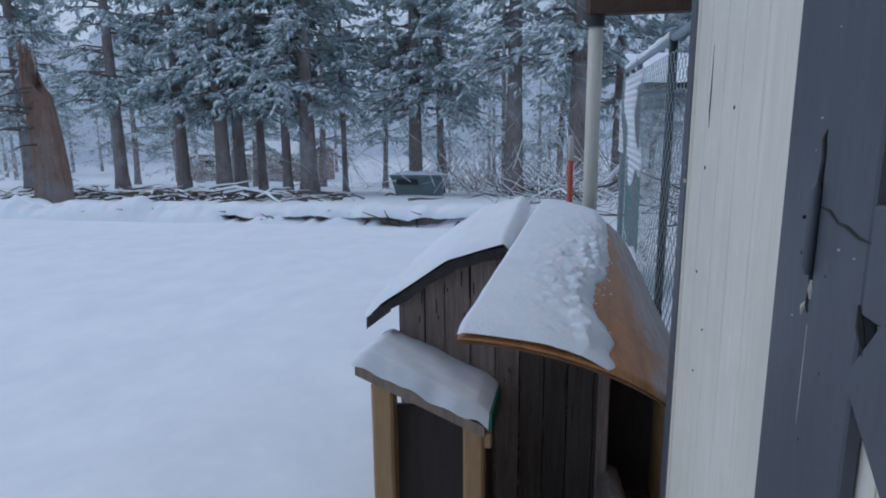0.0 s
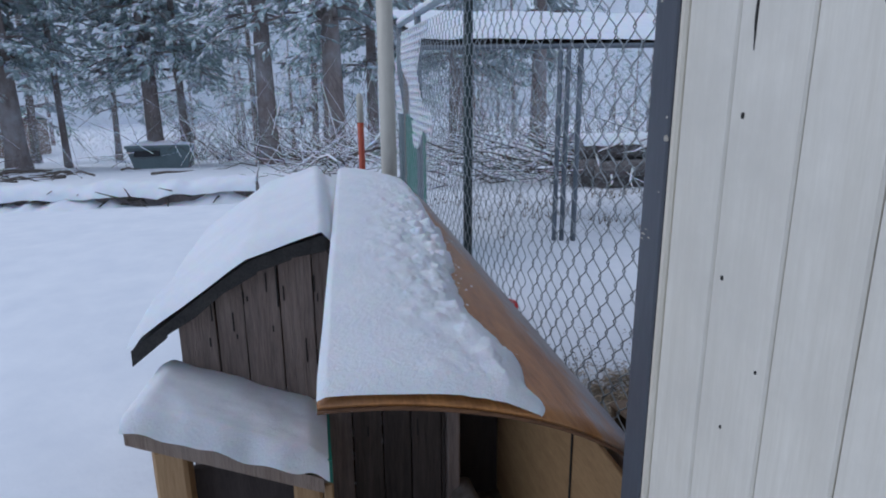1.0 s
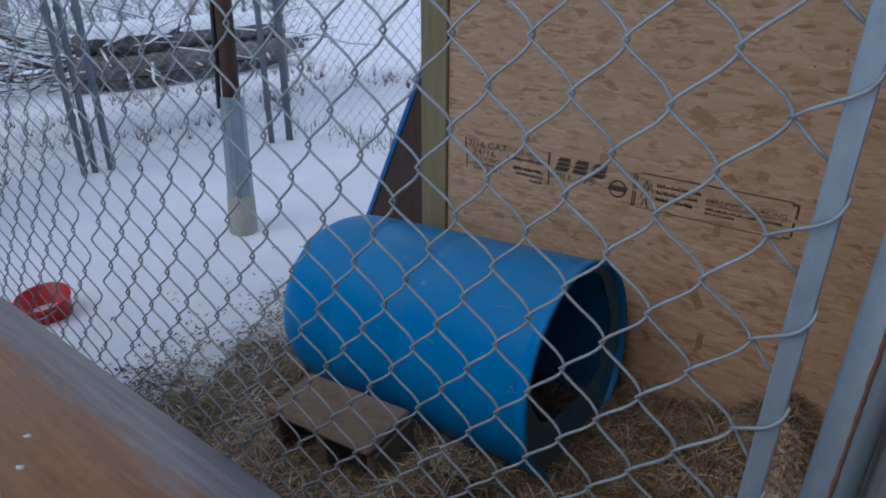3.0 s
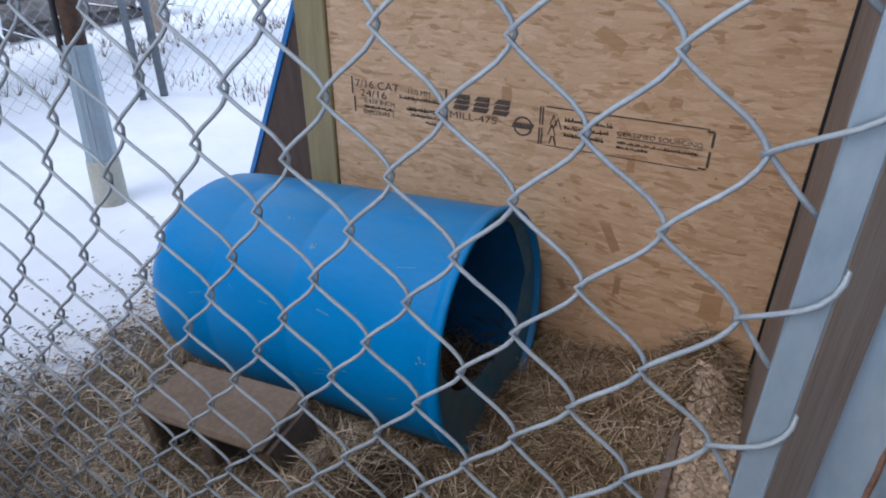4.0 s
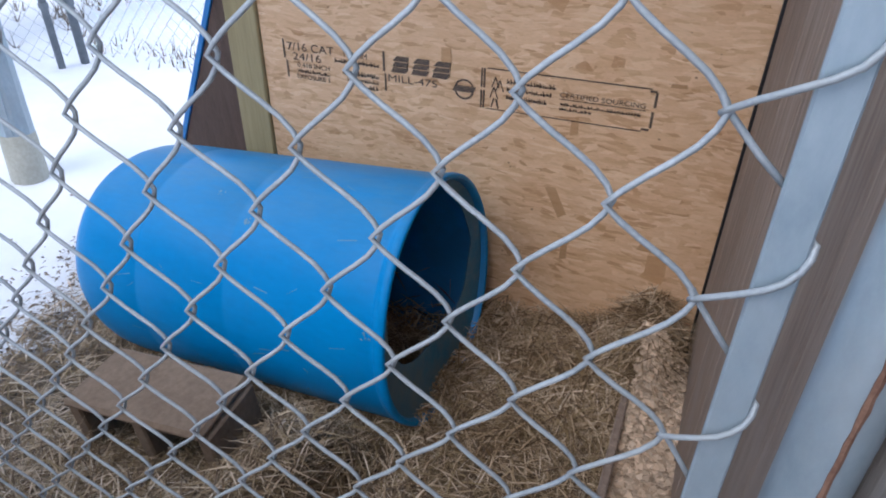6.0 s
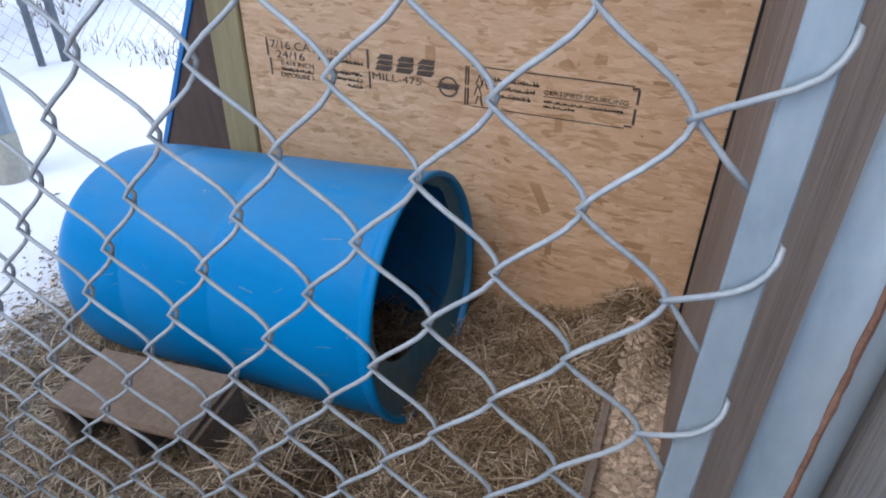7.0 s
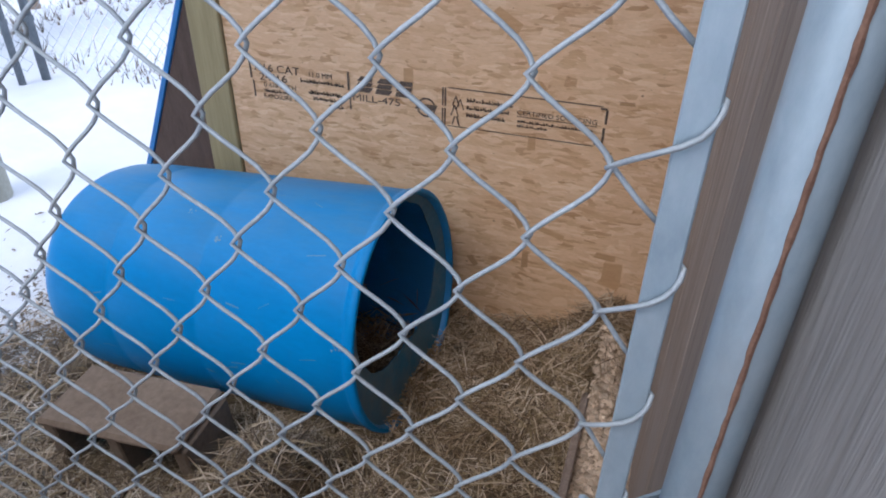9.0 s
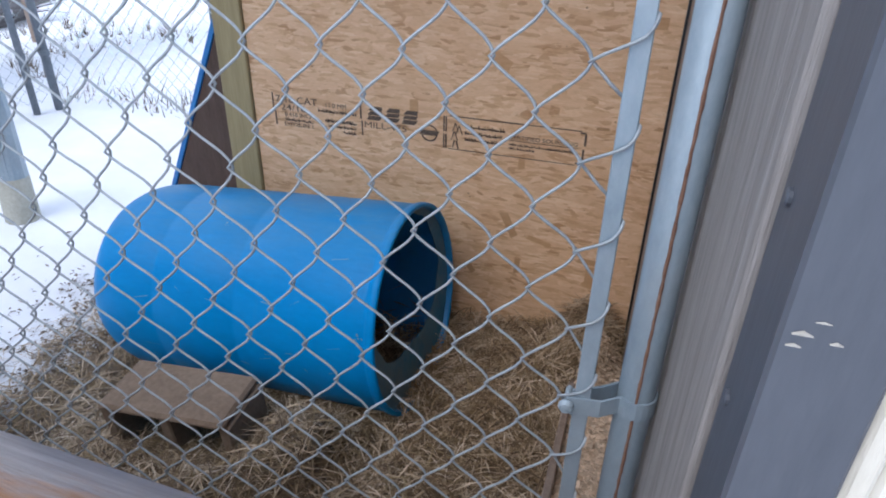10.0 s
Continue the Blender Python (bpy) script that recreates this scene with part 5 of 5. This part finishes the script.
single("pile_snow", Shape().grid(lambda u, v: (-6.75 + 0.7 * v, 1.8 + 2.9 * u, 0.36 + 0.14 * math.sin(v * math.pi) ** 0.5 + 0.03 * nz(u * 14, v * 4)), 50, 10), SNOW, "uneven snow capping the log stack", "snow", True)

bin_ = thing("steel_bin", (-22, -7.2, -1.7), "grey-green steel trough bin topped with snow", "bin")
bz = -1.76
bx = Shape()
bx.v = [(-22.4, -8.10, bz), (-21.7, -8.10, bz), (-21.7, -6.35, bz), (-22.4, -6.35, bz), (-22.5, -8.30, bz + 0.85), (-21.55, -8.30, bz + 0.85), (-21.55, -6.15, bz + 0.85), (-22.5, -6.15, bz + 0.85)]
bx.f = [(0, 3, 2, 1), (0, 1, 5, 4), (1, 2, 6, 5), (2, 3, 7, 6), (3, 0, 4, 7)]
part("body", bx, DUMP, bin_)
part("rim", Shape().tube([(-21.53, -8.32, bz + 0.85), (-21.53, -6.13, bz + 0.85)], 0.05, 8), DUMP, bin_)
part("bracket", Shape().box(-21.58, -21.5, -8.05, -7.2, bz + 0.52, bz + 0.72, 0.01), BLACK, bin_, "black bracket")
single("bin_snow", Shape().grid(lambda u, v: (-22.5 + 0.95 * u, -8.3 + 2.15 * v, bz + 0.86 + 0.16 * (math.sin(math.pi * u) * math.sin(math.pi * v)) ** 0.5 * (1 + 0.6 * nz(v * 6, 2))), 12, 24), SNOW, "mound of snow in the steel bin", "snow", True)


# ---- pines ----
def spray(dark, white, p, d, ln, r, snowiness):
    """A drooping spray of needled twigs."""
    side = d.cross(Vector((0, 0, 1)))
    side = side.normalized() if side.length > 1e-4 else Vector((1, 0, 0))
    for k in range(5):
        t = r.uniform(0.0, 1.0)
        o = p + d * ln * t
        out = (d * r.uniform(0.3, 1.0) + side * r.uniform(-1, 1) + Vector((0, 0, r.uniform(-0.75, 0.05)))).normalized() * ln * r.uniform(0.3, 0.6)
        w = side * ln * 0.075 * r.uniform(0.6, 1.5) + Vector((0, 0, ln * 0.04))
        dark.quad(o - w * 0.5, o + out * 0.5 - w * 1.3, o + out, o + out * 0.5 + w)
        if r.random() < snowiness:
            up = Vector((0, 0, 0.012 + ln * 0.02))
            white.quad(o - w * 0.4 + up, o + out * 0.5 - w * 0.9 + up, o + out * 0.85 + up, o + out * 0.5 + w * 0.9 + up)


def pine(at, radius, height, low, seed, reach=2.6, count=95, snowiness=0.5, lean=(0, 0), base=None, label="tall pine with a bare brown trunk and snowy boughs", detail=1.0):
    r = random.Random(seed)
    x, y = at
    z0 = ground_z(x, y) - 0.1 if base is None else base
    n = 9
    axis_ = [Vector((x + lean[0] * k / n + 0.05 * nz(k, seed), y + lean[1] * k / n + 0.05 * nz(k, seed + 3), z0 + height * (k / n) ** 1.25)) for k in range(n + 1)]
    tree = thing("pine_tree", (x, y, z0), label, "tree", "pines along the yard")
    part("trunk", Shape().tube(axis_, [radius * (1.25 if k == 0 else 1.0 - 0.62 * k / n) for k in range(n + 1)], 12), BARK, tree, smooth=True)
    limbs, dark, white = Shape(), Shape(), Shape()
    for k in range(count):
        f = r.random() ** 1.35
        h = low + (height - low) * f
        t = (h / height) ** 0.8 * n
        i = min(n - 1, int(t))
        p = axis_[i].lerp(axis_[i + 1], t - i)
        a = r.uniform(0, 2 * math.pi)
        ln = reach * (1 - 0.55 * f) * r.uniform(0.45, 1.1)
        d = Vector((math.cos(a), math.sin(a), r.uniform(-0.32, 0.12)))
        e1, e2 = p + d * ln * 0.5 + Vector((0, 0, 0.05)), p + d * ln - Vector((0, 0, 0.16 * ln))
        limbs.tube([p, e1, e2], [0.05 * radius / 0.3, 0.03, 0.008], 4, False)
        if f < 0.06 and r.random() < 0.5:
            continue
        for j in range(int(15 * detail)):
            g = r.uniform(0.25, 1.0)
            q = p.lerp(e1, g * 2) if g < 0.5 else e1.lerp(e2, g * 2 - 1)
            dd = (d + Vector((r.uniform(-0.9, 0.9), r.uniform(-0.9, 0.9), r.uniform(-0.5, 0.1)))).normalized()
            spray(dark, white, q, dd, r.uniform(0.4, 0.9), r, snowiness)
    part("bough", limbs, BARK, tree)
    part("needles", dark, NEEDLE, tree, "dark grey-green needles")
    part("bough_snow", white, SNOW, tree, "snow lying on the boughs")


PINES = [(-19.9, -22, 0.30), (-16.9, -23, 0.29), (-15.05, -22, 0.34), (-14.3, -23.2, 0.28), (-13.3, -24, 0.2), (-12.2, -22.6, 0.21), (-11.25, -22, 0.38),
         (-9.7, -25, 0.14), (-6.75, -24.5, 0.34), (-5.75, -25, 0.18), (-2.85, -22, 0.38), (-0.45, -21, 0.42), (1.0, -24, 0.26), (-24.5, -24, 0.32), (-28.5, -22, 0.35), (4.2, -23, 0.35), (7.5, -22, 0.35)]
for k, (y, x, rad) in enumerate(PINES):
    s = (x - 2.7) / (-22 - 2.7)
    pine((x, -1.8 + (y - 0.62 + 1.8) * s), rad, 13 + 2 * nz(k, 3), 3.7 + 1.5 * nz(k, 8) + (1.2 if k in (10, 11) else 0), 100 + k, 2.8, 80, 0.72, (nz(k, 1) * 0.8, nz(k, 2) * 1.2))
for k in range(13):
    a = random.Random(300 + k)
    y = -36 + 3.9 * k + a.uniform(-1, 1)
    pine((-32 - a.uniform(0, 9), y), a.uniform(0.16, 0.3), a.uniform(11, 15), a.uniform(2.0, 4.0), 400 + k, 2.8, 46, 0.75, (0, a.uniform(-0.8, 0.8)), label="more distant pine with snow-laden boughs", detail=0.8)


def far_woods():
    dark, white, bark, r = Shape(), Shape(), Shape(), random.Random(77)
    for k in range(48):
        x, y = -r.uniform(52, 85), r.uniform(-75, 60)
        z0, h = ground_z(-60, y) - 0.5, r.uniform(9, 17)
        bark.tube([(x, y, z0), (x, y, z0 + h)], [0.25, 0.05], 5, False)
        for j in range(70):
            f = r.random()
            a = r.uniform(0, 2 * math.pi)
            ln = (1 - f * 0.8) * 3.0 * r.random()
            p = Vector((x + math.cos(a) * ln, y + math.sin(a) * ln, z0 + 1.0 + f * h))
            spray(dark, white, p, Vector((math.cos(a), math.sin(a), -0.3)), r.uniform(0.9, 1.8), r, 0.85)
    single("far_trunks", bark, BARK, "trunks of a distant winter wood", "woods", kind="stuff")
    single("far_needles", dark, NEEDLE, "dark boughs of a distant winter wood", "woods", kind="stuff")
    single("far_snow", white, SNOW, "snow on the boughs of a distant wood", "woods", kind="stuff")


far_woods()

# snow in the air before the wood
fl, fr_ = Shape(), random.Random(91)
for k in range(200000):
    x = -fr_.uniform(23.2, 50)
    y = fr_.uniform(-1.05, 0.55) * (3 - x)
    c = Vector((x, y, ground_z(x, y) + fr_.uniform(0, 1) * (1.5 + 0.27 * -x)))
    r_ = fr_.uniform(0.0003, 0.0007) * (3 - x)
    a, b = Vector((fr_.uniform(-0.5, 0.5), 1, fr_.uniform(-0.6, 0.6))) * r_, Vector((fr_.uniform(-0.5, 0.5), fr_.uniform(-0.6, 0.6), 1)) * r_
    fl.quad(c - a, c - b, c + a, c + b)
stump_snow = Shape().grid(lambda u, v: (-9.55 + 0.5 * v, -14.3 + 1.7 * u, ground_z(-9.5, -13.5) - 0.1 + 0.3 * (math.sin(math.pi * u) * math.sin(math.pi * (0.15 + 0.85 * v))) * (1 + 0.5 * nz(u * 7, v * 3))), 30, 12)
single("stump_snow", stump_snow, SNOW, "drifted snow at the foot of the broken trunk", "snow", True)
single("falling_snow", fl, SNOW, "fine snow falling before the trees", "snow", kind="stuff")

# ---- buildings beyond the trees and behind the kennel ----
def gable_house(name, label, x0, x1, y0, y1, z0, eave, ridge, wall_mat, windows):
    h = thing(name, ((x0 + x1) / 2, (y0 + y1) / 2, z0), label, "building")
    part("wall", Shape().box(x0, x1, y0, y1, z0 - 0.3, eave), wall_mat, h)
    xm, o = (x0 + x1) / 2, 0.35
    for sx in (x0 - o, x1 + o):
        s = Shape()
        lo, hi = eave - 0.1, ridge
        for y in (y0 - o, y1 + o):
            s.v += [(sx, y, lo), (xm, y, hi), (xm, y, hi + 0.12), (sx, y, lo + 0.12)]
        s.f = [(0, 1, 5, 4), (3, 7, 6, 2), (0, 4, 7, 3), (0, 3, 2, 1), (4, 5, 6, 7), (1, 2, 6, 5)]
        part("roof", s, SNOW, h, "roof slope under snow")
    for y, z, w, hh in windows:
        win = part("window", Shape().box(x1 + 0.001, x1 + 0.05, y - w / 2, y + w / 2, z - hh / 2, z + hh / 2, 0.01), WHITE, h, "white window frame")
        part("pane", Shape().box(x1 + 0.0505, x1 + 0.06, y - w / 2 + 0.08, y + w / 2 - 0.08, z - hh / 2 + 0.08, z + hh / 2 - 0.08), BLACK, win, "dark infill panel")


gable_house("farm_house", "low brown house under snow beyond the trees", -72, -64, -44, -29, -5.6, -2.4, -1.3, HOUSE, [(-41, -3.5, 1.3, 1.0), (-37, -3.5, 1.3, 1.0), (-32, -3.5, 1.3, 1.0)])

leanto = thing("lean_to", (-3.4, 0.9, 0), "low lean-to roof deep in snow behind the kennel", "shelter")
lt = Shape()
for x, z in ((-2.95, 1.53), (-4.6, 1.86)):
    for y in (-1.05, 3.4):
        lt.v += [(x, y, z), (x, y, z + 0.03)]
lt.f = [(0, 1, 3, 2), (4, 6, 7, 5), (0, 4, 5, 1), (2, 3, 7, 6), (0, 2, 6, 4), (1, 5, 7, 3)]
part("roof", lt, SHINGLE, leanto, "dark corrugated roof sheet")
for x, z in ((-4.5, 1.83),):
    for y in (-0.95, 3.3):
        part("post", Shape().box(x - 0.04, x + 0.04, y - 0.04, y + 0.04, -0.15, z, 0.004), WEATHERED, leanto)
def leanto_snow(u, v):
    x, y = -2.92 - 1.7 * u, -1.08 + 4.5 * v
    rib = 0.012 * math.sin(u * 60) + 0.012 * nz(x * 6, y * 6)
    return (x, y, 1.562 + 0.2 * 1.7 * u + 0.07 * min(1, u * 10 + 0.2) ** 0.5 + rib)
single("leanto_snow", Shape().grid(leanto_snow, 60, 60), SNOW, "ribbed snow on the lean-to roof", "snow", True)

# distant hillside, its haze painted into the pale base colour
hz, hn, hb = nodes_of("painted_haze_distance")
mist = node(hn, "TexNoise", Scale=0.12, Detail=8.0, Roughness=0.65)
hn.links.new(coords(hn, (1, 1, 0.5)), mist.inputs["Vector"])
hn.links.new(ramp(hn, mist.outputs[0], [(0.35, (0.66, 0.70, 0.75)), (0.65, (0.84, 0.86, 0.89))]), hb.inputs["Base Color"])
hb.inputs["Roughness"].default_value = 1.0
single("backdrop", Shape().grid(lambda u, v: (-130 * math.sin(0.35 + 2.6 * u), 130 * math.cos(0.35 + 2.6 * u), -9 + (26 + 5 * nz(u * 60, 2)) * v), 160, 4), hz, "distant wooded hillside with mist painted in pale grey-blue", "backdrop", True, "structure")
